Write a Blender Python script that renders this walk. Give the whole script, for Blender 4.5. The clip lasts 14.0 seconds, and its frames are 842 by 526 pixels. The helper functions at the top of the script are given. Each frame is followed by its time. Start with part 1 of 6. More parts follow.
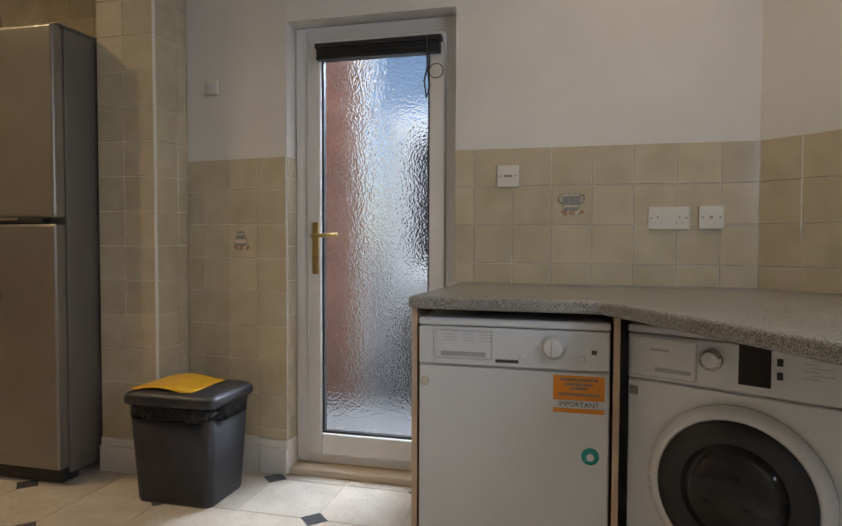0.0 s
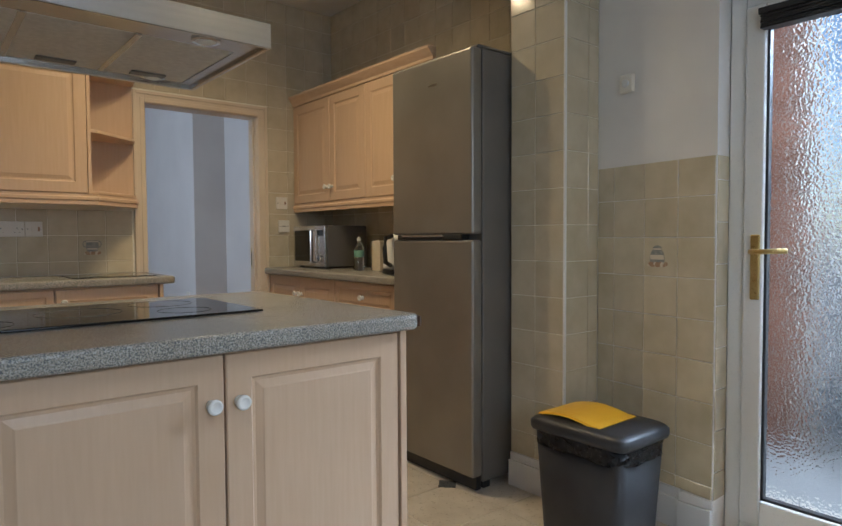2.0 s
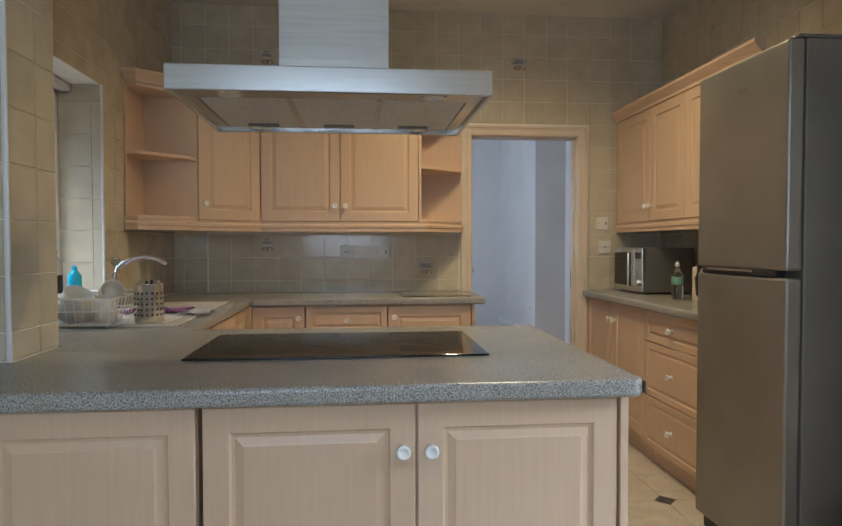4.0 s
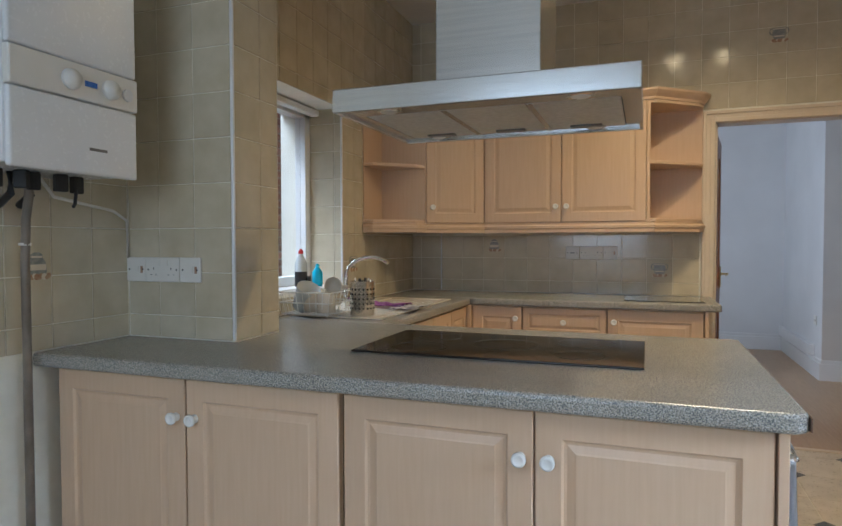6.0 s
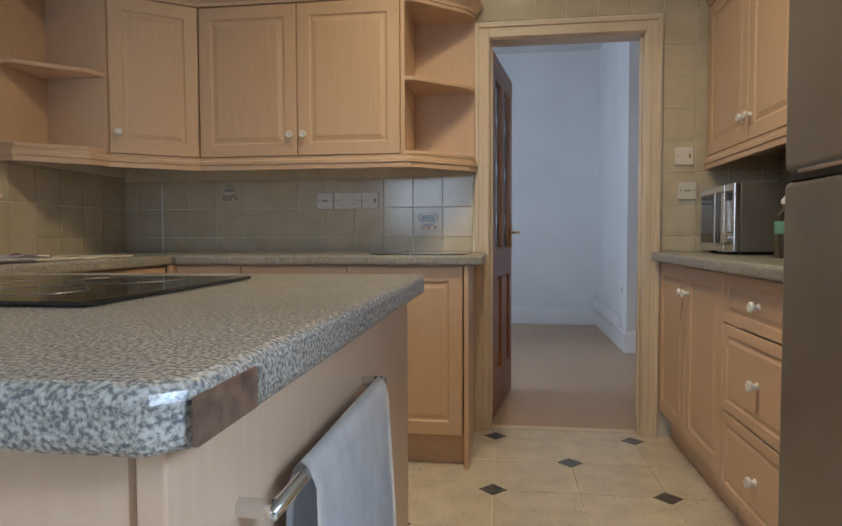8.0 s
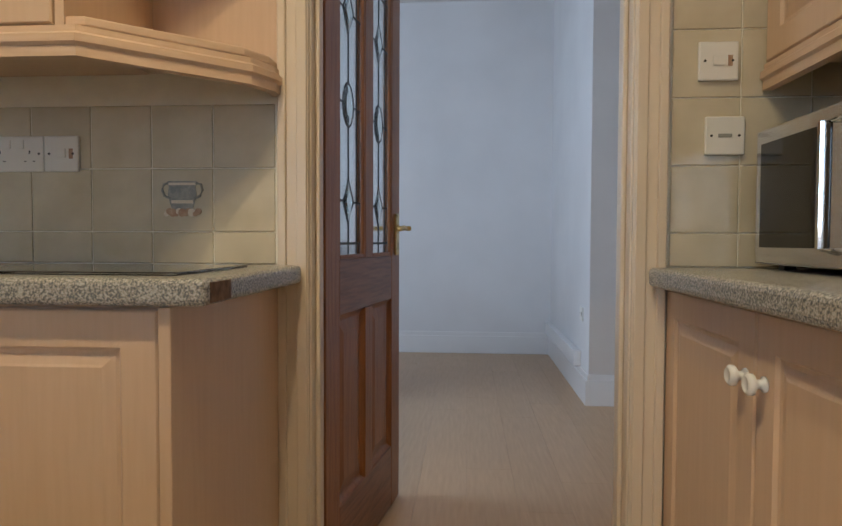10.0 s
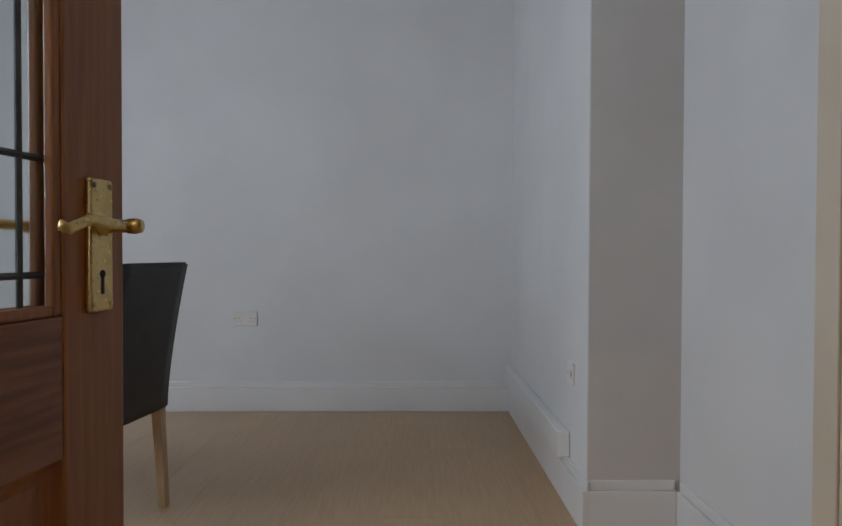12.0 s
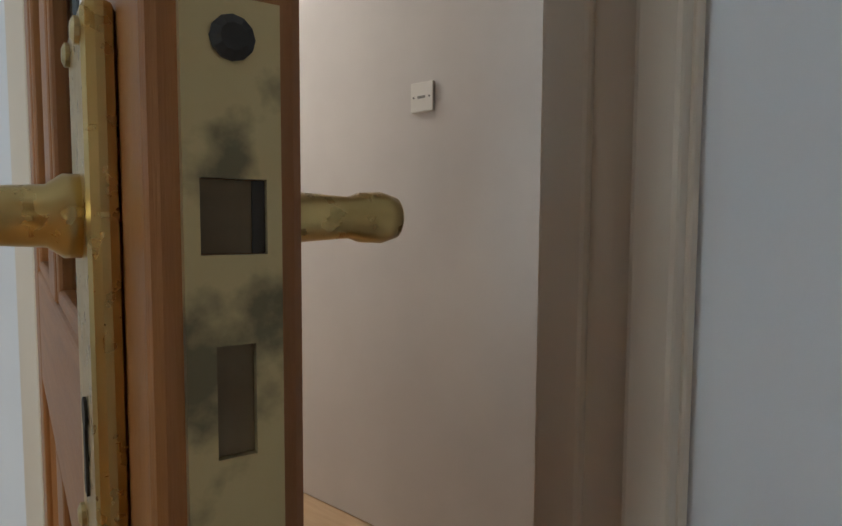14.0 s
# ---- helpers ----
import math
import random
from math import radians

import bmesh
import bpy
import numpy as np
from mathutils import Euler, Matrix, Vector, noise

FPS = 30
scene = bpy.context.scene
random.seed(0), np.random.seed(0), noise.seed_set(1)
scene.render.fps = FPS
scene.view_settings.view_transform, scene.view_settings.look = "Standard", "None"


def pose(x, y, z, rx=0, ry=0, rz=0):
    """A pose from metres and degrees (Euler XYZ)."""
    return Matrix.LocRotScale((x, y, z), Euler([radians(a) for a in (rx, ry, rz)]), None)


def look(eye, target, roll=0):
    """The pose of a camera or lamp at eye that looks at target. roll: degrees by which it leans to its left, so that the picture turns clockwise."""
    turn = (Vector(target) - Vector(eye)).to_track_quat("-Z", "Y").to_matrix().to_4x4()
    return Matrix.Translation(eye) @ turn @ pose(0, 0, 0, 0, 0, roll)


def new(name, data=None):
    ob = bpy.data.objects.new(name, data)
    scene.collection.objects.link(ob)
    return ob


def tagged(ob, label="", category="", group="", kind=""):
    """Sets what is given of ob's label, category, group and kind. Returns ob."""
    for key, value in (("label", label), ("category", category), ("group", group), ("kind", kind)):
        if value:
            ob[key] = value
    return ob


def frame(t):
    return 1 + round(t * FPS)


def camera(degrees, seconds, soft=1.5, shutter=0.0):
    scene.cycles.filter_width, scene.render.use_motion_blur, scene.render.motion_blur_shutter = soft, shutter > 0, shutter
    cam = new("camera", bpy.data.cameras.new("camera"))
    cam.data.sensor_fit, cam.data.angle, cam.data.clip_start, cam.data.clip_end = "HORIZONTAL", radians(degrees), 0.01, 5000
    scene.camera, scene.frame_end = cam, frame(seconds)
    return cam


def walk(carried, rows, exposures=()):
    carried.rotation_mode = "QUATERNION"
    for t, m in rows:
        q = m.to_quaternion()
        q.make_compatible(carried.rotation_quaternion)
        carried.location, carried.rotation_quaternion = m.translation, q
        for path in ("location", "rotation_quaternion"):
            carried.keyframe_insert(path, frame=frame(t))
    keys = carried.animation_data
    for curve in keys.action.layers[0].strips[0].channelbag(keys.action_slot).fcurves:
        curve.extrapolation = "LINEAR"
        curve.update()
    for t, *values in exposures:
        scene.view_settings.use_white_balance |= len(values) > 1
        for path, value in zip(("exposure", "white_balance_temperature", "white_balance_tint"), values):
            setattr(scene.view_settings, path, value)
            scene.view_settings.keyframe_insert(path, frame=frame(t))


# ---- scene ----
cam = camera(68.6, 14.0)
PATH = [
    (0, (-1.401, -1.31, 1.041), (0.537, -0.822, 0.968), 0.2),
    (0.5, (-1.421, -1.257, 1.085), (0.367, -0.366, 0.999), -0.1),
    (1, (-1.389, -1.247, 1.067), (0.19, -0.022, 0.988), -0.3),
    (1.5, (-1.264, -1.188, 1.066), (0.165, 0.209, 0.982), -0.3),
    (2, (-1.143, -1.11, 1.113), (0.13, 0.43, 1.033), -0.3),
    (2.5, (-1.032, -1.064, 1.156), (0.066, 0.606, 1.08), -0.3),
    (3, (-0.904, -1.064, 1.177), (-0.124, 0.776, 1.108), -0.5),
    (3.5, (-0.826, -1.098, 1.188), (-0.365, 0.847, 1.124), -0.2),
    (4, (-0.742, -1.198, 1.222), (-0.55, 0.792, 1.164), -0.1),
    (4.2, (-0.707, -1.229, 1.235), (-0.623, 0.768, 1.183), -0.2),
    (6.3, (-0.325, -1.15, 1.238), (-1.034, 0.719, 1.173), -0.1),
    (6.5, (-0.282, -1.073, 1.212), (-0.987, 0.798, 1.145), -0.1),
    (7, (-0.122, -0.764, 1.147), (-0.711, 1.146, 1.069), 0.1),
    (7.5, (0.017, -0.471, 1.035), (-0.379, 1.488, 0.959), -0.1),
    (8, (0.087, -0.138, 0.99), (-0.183, 1.842, 0.904), -0.2),
    (8.2, (0.123, 0.016, 0.986), (-0.112, 2.001, 0.899), -0.2),
    (10.3, (0.406, 1.834, 0.966), (0.272, 3.829, 0.897), 0.6),
    (10.5, (0.416, 2.024, 0.994), (0.287, 4.018, 0.924), 1.0),
    (11, (0.409, 2.417, 0.988), (0.3, 4.414, 0.935), 0.6),
    (11.5, (0.433, 2.743, 0.993), (0.355, 4.742, 0.958), -0.0),
    (12, (0.485, 3.085, 0.985), (0.513, 5.085, 0.951), 0.2),
    (12.5, (0.658, 3.245, 0.960), (0.790, 5.241, 0.940), 0.7),
    (12.75, (0.722, 3.315, 0.970), (1.059, 5.286, 0.955), 0.8),
    (13, (0.797, 3.354, 0.980), (1.394, 5.263, 0.962), 0.9),
    (13.2, (0.861, 3.372, 0.984), (1.766, 5.155, 0.945), 0.9),
    (13.4, (0.944, 3.397, 0.987), (2.144, 4.997, 0.938), 0.9),
    (13.5, (0.980, 3.407, 0.989), (2.222, 4.975, 0.930), 0.8),
    (13.6, (1.021, 3.418, 0.993), (2.383, 4.882, 0.915), 0.7),
    (14, (1.120, 3.434, 1.014), (2.622, 4.754, 0.868), 0.3),
]
# the picture fades gently towards the end
EXPOSURES = [(0, -0.5, 6400, 15), (0.5, -0.5, 6100, 13), (1.5, -0.4, 5800, 10), (2.5, -0.15, 5700, 10), (3.5, -0.05, 5650, 9), (6.5, -0.05, 5550, 9), (8.2, -0.1, 5500, 9),
             (10.3, 0.12, 5600, 9), (11.0, 0.1, 5800, 9), (11.5, -0.1, 6100, 9.5), (12.0, -0.27, 6250, 9.5), (12.5, -0.42, 6350, 9.5), (13.0, -0.45, 6350, 9), (13.5, -0.25, 6350, 6), (14.0, 0.2, 6250, 4)]
walk(cam, [(t, look(eye, target, roll)) for t, eye, target, roll in PATH], EXPOSURES)

# ---- world and light ----
world = bpy.data.worlds.new("sky")
scene.world = world
world.use_nodes = True
wn = world.node_tree.nodes
sky = wn.new("ShaderNodeTexSky")
sky.sky_type = "NISHITA"
sky.sun_disc = False
sky.sun_elevation, sky.sun_rotation = radians(38), radians(215)
wn["Background"].inputs["Strength"].default_value = 0.15
world.node_tree.links.new(sky.outputs[0], wn["Background"].inputs["Color"])
sun = new("sun", bpy.data.lights.new("sun", "SUN"))
sun.data.energy, sun.data.angle, sun.data.color = 1.5, radians(12), (1.0, 0.96, 0.9)
sun.matrix_world = look((-3, -4, 6), (0, 0, 0))


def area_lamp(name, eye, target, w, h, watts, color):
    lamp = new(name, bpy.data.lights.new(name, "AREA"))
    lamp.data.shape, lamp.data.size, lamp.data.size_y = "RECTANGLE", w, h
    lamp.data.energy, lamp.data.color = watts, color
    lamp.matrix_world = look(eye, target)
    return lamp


def spot_lamp(name, at, watts, color, size=0.03):
    lamp = new(name, bpy.data.lights.new(name, "SPOT"))
    lamp.data.energy, lamp.data.color, lamp.data.shadow_soft_size = watts, color, size
    lamp.data.spot_size, lamp.data.spot_blend = radians(162), 1.0
    lamp.matrix_world = look(at, (at[0], at[1], 0))
    return lamp


WARM = (1.0, 0.75, 0.40)
DAY = (0.72, 0.86, 1.0)
area_lamp("daylight_west_window", (-2.95, 1.5, 3.1), (-1.2, 1.5, 0.9), 1.6, 1.0, 95, DAY)
area_lamp("daylight_back_door", (3.0, -1.2, 2.9), (0.2, -0.2, 0.7), 1.3, 1.3, 190, DAY)
area_lamp("daylight_dining_window", (-2.40, 4.0, 1.7), (0, 5.0, 1.3), 1.4, 1.5, 46, (0.79, 0.90, 1.0))
# added fill that brightens the hall; its true source is unseen, no fitting built
area_lamp("hall_fill_lamp", (2.0, 6.2, 2.55), (2.0, 6.2, 0), 0.5, 0.5, 24, (1.0, 0.93, 0.87))
area_lamp("daylight_south_window", (-1.0, -2.66, 1.6), (-1.0, 0, 1.3), 1.15, 1.0, 20, DAY)
KITCHEN_SPOTS = [(-0.18, 1.72), (0.175, 1.72), (0.30, -1.55)]
for (sx, sy), watts in zip(KITCHEN_SPOTS, (70, 52, 28)):
    spot_lamp("ceiling_bulb", (sx, sy, 2.725), watts, WARM)


# ---- materials ----


def nodes_of(name):
    m = bpy.data.materials.new(name)
    m.use_nodes = True
    return m, m.node_tree.nodes, m.node_tree.links, m.node_tree.nodes["Principled BSDF"]


def surf(name, c1, c2, scale=8.0, rough=0.5, bump=0.0, bump_scale=120.0, metal=0.0, stretch=(1, 1, 1),
         rand=0.0, rough_var=0.1, coat=0.0, detail=6.0, lo=0.35, hi=0.65, spec=0.5):
    """A solid surface: two colours mixed by noise at one scale, fine relief and gloss at another."""
    m, n, l, b = nodes_of(name)
    geo = n.new("ShaderNodeNewGeometry")
    mp = n.new("ShaderNodeMapping")
    mp.inputs["Scale"].default_value = stretch
    l.new(geo.outputs["Position"], mp.inputs["Vector"])
    tex = n.new("ShaderNodeTexNoise")
    tex.inputs["Scale"].default_value, tex.inputs["Detail"].default_value = scale, detail
    l.new(mp.outputs[0], tex.inputs["Vector"])
    ramp = n.new("ShaderNodeValToRGB")
    ramp.color_ramp.elements[0].position, ramp.color_ramp.elements[1].position = lo, hi
    ramp.color_ramp.elements[0].color, ramp.color_ramp.elements[1].color = (*c1, 1), (*c2, 1)
    l.new(tex.outputs["Fac"], ramp.inputs[0])
    out = ramp.outputs[0]
    if rand:
        info = n.new("ShaderNodeObjectInfo")
        hsv = n.new("ShaderNodeHueSaturation")
        mr = n.new("ShaderNodeMapRange")
        mr.inputs["To Min"].default_value, mr.inputs["To Max"].default_value = 1 - rand, 1 + rand
        l.new(info.outputs["Random"], mr.inputs["Value"])
        l.new(mr.outputs[0], hsv.inputs["Value"])
        l.new(out, hsv.inputs["Color"])
        out = hsv.outputs[0]
    l.new(out, b.inputs["Base Color"])
    fine = n.new("ShaderNodeTexNoise")
    fine.inputs["Scale"].default_value, fine.inputs["Detail"].default_value = bump_scale, 4
    l.new(mp.outputs[0], fine.inputs["Vector"])
    rr = n.new("ShaderNodeMapRange")
    rr.inputs["To Min"].default_value = max(0.02, rough - rough_var)
    rr.inputs["To Max"].default_value = min(1, rough + rough_var)
    l.new(fine.outputs["Fac"], rr.inputs["Value"])
    l.new(rr.outputs[0], b.inputs["Roughness"])
    if bump:
        bp = n.new("ShaderNodeBump")
        bp.inputs["Strength"].default_value, bp.inputs["Distance"].default_value = bump, 0.002
        l.new(fine.outputs["Fac"], bp.inputs["Height"])
        l.new(bp.outputs[0], b.inputs["Normal"])
    b.inputs["Metallic"].default_value = metal
    b.inputs["Coat Weight"].default_value = coat
    b.inputs["Specular IOR Level"].default_value = spec
    return m


def glass(name, color=(1, 1, 1), rough=0.0, bump=0.0, scale=60.0, dist=0.004):
    m, n, l, b = nodes_of(name)
    b.inputs["Base Color"].default_value = (*color, 1)
    b.inputs["Transmission Weight"].default_value = 1.0
    b.inputs["Roughness"].default_value = rough
    b.inputs["IOR"].default_value = 1.45
    if bump:
        geo = n.new("ShaderNodeNewGeometry")
        vor = n.new("ShaderNodeTexVoronoi")
        vor.feature = "SMOOTH_F1"
        vor.inputs["Scale"].default_value = scale
        noi = n.new("ShaderNodeTexNoise")
        noi.inputs["Scale"].default_value = scale * 0.5
        add = n.new("ShaderNodeMath")
        l.new(geo.outputs["Position"], vor.inputs["Vector"])
        l.new(geo.outputs["Position"], noi.inputs["Vector"])
        l.new(vor.outputs["Distance"], add.inputs[0])
        l.new(noi.outputs["Fac"], add.inputs[1])
        bp = n.new("ShaderNodeBump")
        bp.inputs["Strength"].default_value, bp.inputs["Distance"].default_value = bump, dist
        l.new(add.outputs[0], bp.inputs["Height"])
        l.new(bp.outputs[0], b.inputs["Normal"])
    return m


def granite(name):
    """Speckled laminate: grey-beige ground with dark and pale flecks."""
    m, n, l, b = nodes_of(name)
    geo = n.new("ShaderNodeNewGeometry")
    tex = n.new("ShaderNodeTexNoise")
    tex.inputs["Scale"].default_value, tex.inputs["Detail"].default_value = 290, 2.5
    l.new(geo.outputs["Position"], tex.inputs["Vector"])
    ramp = n.new("ShaderNodeValToRGB")
    e = ramp.color_ramp.elements
    e[0].position, e[0].color = 0.36, (0.14, 0.14, 0.145, 1)
    e[1].position, e[1].color = 0.68, (0.48, 0.465, 0.44, 1)
    for pos, c in ((0.42, (0.17, 0.18, 0.175, 1)), (0.475, (0.30, 0.285, 0.25, 1)), (0.54, (0.36, 0.325, 0.275, 1)), (0.60, (0.44, 0.43, 0.40, 1))):
        k = e.new(pos)
        k.color = c
    l.new(tex.outputs["Fac"], ramp.inputs[0])
    big = n.new("ShaderNodeTexNoise")
    big.inputs["Scale"].default_value = 5
    l.new(geo.outputs["Position"], big.inputs["Vector"])
    hsv = n.new("ShaderNodeHueSaturation")
    mr = n.new("ShaderNodeMapRange")
    mr.inputs["To Min"].default_value, mr.inputs["To Max"].default_value = 0.82, 1.18
    l.new(big.outputs["Fac"], mr.inputs["Value"])
    l.new(mr.outputs[0], hsv.inputs["Value"])
    l.new(ramp.outputs[0], hsv.inputs["Color"])
    l.new(hsv.outputs[0], b.inputs["Base Color"])
    b.inputs["Roughness"].default_value = 0.27
    bp = n.new("ShaderNodeBump")
    bp.inputs["Strength"].default_value, bp.inputs["Distance"].default_value = 0.08, 0.001
    l.new(tex.outputs["Fac"], bp.inputs["Height"])
    l.new(bp.outputs[0], b.inputs["Normal"])
    return m


M_PLASTER = surf("white_plaster", (0.74, 0.72, 0.70), (0.80, 0.78, 0.76), 3, 0.75, 0.15, 60)
M_CEIL = surf("ceiling_paint", (0.72, 0.69, 0.62), (0.78, 0.75, 0.68), 3, 0.8, 0.1, 60)
M_DPLASTER = surf("dining_wall_paint", (0.70, 0.685, 0.68), (0.75, 0.735, 0.73), 2, 0.75, 0.10, 40)
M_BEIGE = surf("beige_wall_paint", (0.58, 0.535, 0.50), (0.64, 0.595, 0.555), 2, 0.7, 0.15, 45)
M_GROUT = surf("cream_grout", (0.80, 0.76, 0.65), (0.85, 0.81, 0.70), 20, 0.85, 0.3, 200)
M_TILE = surf("sage_glazed_tile", (0.52, 0.45, 0.315), (0.62, 0.545, 0.405), 10, 0.14, 0.16, 22, rand=0.05, rough_var=0.07, lo=0.3, hi=0.7)
M_FTILE = surf("cream_floor_tile", (0.56, 0.49, 0.40), (0.66, 0.59, 0.49), 9, 0.3, 0.12, 60, rand=0.05)
M_FDARK = surf("dark_floor_inset", (0.05, 0.055, 0.06), (0.09, 0.09, 0.095), 20, 0.3, 0.1, 90)
M_LAM = surf("pale_laminate_board", (0.42, 0.275, 0.155), (0.52, 0.355, 0.21), 5, 0.35, 0.06, 120, stretch=(14, 1.2, 1), rand=0.03, lo=0.2, hi=0.8)
M_OAK = surf("limed_oak_foil", (0.60, 0.42, 0.275), (0.655, 0.475, 0.325), 4, 0.40, 0.03, 60, stretch=(22, 22, 1.5), rand=0.03, rough_var=0.06, lo=0.2, hi=0.8)
M_OAKH = surf("limed_oak_trim", (0.60, 0.42, 0.275), (0.655, 0.475, 0.325), 4, 0.40, 0.03, 60, stretch=(3, 3, 22), rough_var=0.06)
M_GRANITE = granite("speckled_worktop_laminate")
M_RAWEDGE = surf("worn_chipboard_edge", (0.10, 0.055, 0.035), (0.20, 0.12, 0.075), 60, 0.8, 0.4, 200)
M_KNOB = surf("white_ceramic", (0.80, 0.79, 0.76), (0.84, 0.83, 0.80), 10, 0.18)
M_STEEL = surf("brushed_steel", (0.58, 0.57, 0.555), (0.64, 0.63, 0.61), 3, 0.24, 0.015, 90, metal=1, stretch=(1, 1, 40), rough_var=0.06)
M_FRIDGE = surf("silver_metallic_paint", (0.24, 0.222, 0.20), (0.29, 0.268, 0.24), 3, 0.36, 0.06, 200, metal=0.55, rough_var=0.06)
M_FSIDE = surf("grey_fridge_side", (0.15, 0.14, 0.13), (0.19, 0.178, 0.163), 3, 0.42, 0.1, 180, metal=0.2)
M_FILTER = surf("hood_filter_mesh", (0.60, 0.59, 0.57), (0.70, 0.69, 0.67), 60, 0.5, 0.5, 300, metal=0.45)
M_HOB = surf("black_ceramic_glass", (0.010, 0.009, 0.008), (0.016, 0.014, 0.012), 5, 0.07, rough_var=0.04)
M_HOBMARK = surf("hob_ring_print", (0.09, 0.085, 0.08), (0.11, 0.10, 0.09), 9, 0.2)
M_WHITE = surf("white_enamel", (0.74, 0.74, 0.74), (0.78, 0.78, 0.78), 4, 0.25, 0.02, 100)
M_UPVC = surf("white_upvc", (0.76, 0.75, 0.73), (0.80, 0.79, 0.77), 4, 0.3, 0.03, 100)
M_PLATE = surf("white_plastic_plate", (0.72, 0.69, 0.63), (0.77, 0.74, 0.68), 6, 0.35)
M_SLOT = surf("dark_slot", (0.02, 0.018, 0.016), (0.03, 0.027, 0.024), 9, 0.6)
M_BLACK = surf("black_plastic", (0.018, 0.018, 0.02), (0.03, 0.03, 0.032), 8, 0.4, 0.05, 150)
M_DKGLASS = surf("dark_porthole_glass", (0.012, 0.012, 0.014), (0.02, 0.02, 0.022), 4, 0.06, rough_var=0.03)
M_BIN = surf("dark_grey_bin_plastic", (0.020, 0.021, 0.025), (0.032, 0.033, 0.038), 6, 0.42, 0.08, 160)
M_YELLOW = surf("yellow_lid_plastic", (0.78, 0.42, 0.015), (0.85, 0.48, 0.03), 6, 0.38, 0.05, 160)
M_BAG = surf("black_bin_liner", (0.012, 0.012, 0.014), (0.03, 0.03, 0.033), 40, 0.25, 0.5, 90)
M_TRIM = surf("cream_gloss_paint", (0.66, 0.55, 0.42), (0.72, 0.61, 0.48), 3, 0.32, 0.0, 30, rough_var=0.05)
M_SKIRT = surf("white_gloss_paint", (0.74, 0.72, 0.71), (0.78, 0.76, 0.75), 3, 0.30, 0.0, 30, rough_var=0.04)
M_MAHOG = surf("stained_mahogany", (0.22, 0.078, 0.021), (0.33, 0.128, 0.038), 3.5, 0.38, 0.12, 70, stretch=(24, 24, 1.4), rough_var=0.08)
M_MAHOGH = surf("stained_mahogany_rail", (0.15, 0.055, 0.021), (0.26, 0.105, 0.043), 3.5, 0.38, 0.12, 70, stretch=(2, 2, 26), rough_var=0.08)
M_PINE = surf("honey_stained_wood", (0.26, 0.098, 0.024), (0.34, 0.14, 0.040), 3.5, 0.38, 0.12, 70, stretch=(24, 24, 1.4), rough_var=0.08)
M_PINEH = surf("honey_stained_rail", (0.26, 0.098, 0.024), (0.34, 0.14, 0.040), 3.5, 0.38, 0.12, 70, stretch=(2, 2, 26), rough_var=0.08)
M_BRASS = surf("aged_brass", (0.52, 0.38, 0.15), (0.64, 0.48, 0.21), 18, 0.30, 0.03, 160, metal=1, rough_var=0.12)
M_TARN = surf("tarnished_brass", (0.20, 0.17, 0.10), (0.58, 0.47, 0.25), 34, 0.45, 0.1, 120, metal=0.85, rough_var=0.15, lo=0.36, hi=0.48)
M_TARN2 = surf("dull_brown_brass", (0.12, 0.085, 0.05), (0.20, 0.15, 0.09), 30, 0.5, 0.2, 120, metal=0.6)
M_PIPE = surf("brown_pipe_paint", (0.16, 0.13, 0.10), (0.24, 0.20, 0.16), 12, 0.45, 0.1, 90)
M_LEAD = surf("lead_came", (0.06, 0.065, 0.07), (0.10, 0.105, 0.11), 30, 0.5, 0.2, 150, metal=0.5)
M_CHROME = surf("chrome", (0.72, 0.72, 0.72), (0.78, 0.78, 0.78), 5, 0.08, metal=1, rough_var=0.04)
M_GLASS = glass("clear_pane")
M_LEADGLASS = glass("reeded_pane", (0.86, 0.92, 0.93), 0.10, 0.12, 40, 0.003)
M_BEVEL = glass("bevelled_pane", (0.9, 0.95, 0.95), 0.05, 0.2, 30, 0.003)
M_OBSC = glass("obscured_pane", (0.95, 0.97, 1.0), 0.03, 0.34, 125, 0.0035)
M_BRICK = surf("red_brick", (0.22, 0.085, 0.05), (0.40, 0.19, 0.125), 25, 0.85, 0.5, 150, rand=0.3)
M_MORTAR = surf("grey_mortar", (0.34, 0.31, 0.27), (0.44, 0.41, 0.36), 30, 0.9, 0.4, 200)
M_RENDER = surf("white_render", (0.72, 0.72, 0.70), (0.80, 0.80, 0.78), 5, 0.9, 0.4, 80)
M_PAVE = surf("concrete_yard", (0.26, 0.25, 0.235), (0.36, 0.35, 0.33), 6, 0.9, 0.4, 90)
M_LEATHER = surf("black_leather", (0.012, 0.012, 0.013), (0.022, 0.022, 0.023), 12, 0.42, 0.35, 180)
M_LEG = surf("light_oak_leg", (0.42, 0.27, 0.14), (0.52, 0.35, 0.20), 4, 0.4, 0.1, 90, stretch=(20, 20, 1.5))
M_TOWEL = surf("white_towelling", (0.70, 0.70, 0.72), (0.78, 0.78, 0.80), 30, 0.95, 0.2, 300)
# flat grey: painted shade of the drawer recesses, and the machines' pale print
M_SHADE = surf("grey_recess_shade_and_print", (0.40, 0.40, 0.40), (0.46, 0.46, 0.46), 6, 0.4)
M_CLOUDY = surf("cloudy_plastic", (0.50, 0.51, 0.50), (0.58, 0.59, 0.58), 8, 0.15)
M_ORANGE = surf("orange_sticker", (0.83, 0.28, 0.02), (0.88, 0.32, 0.03), 10, 0.5)
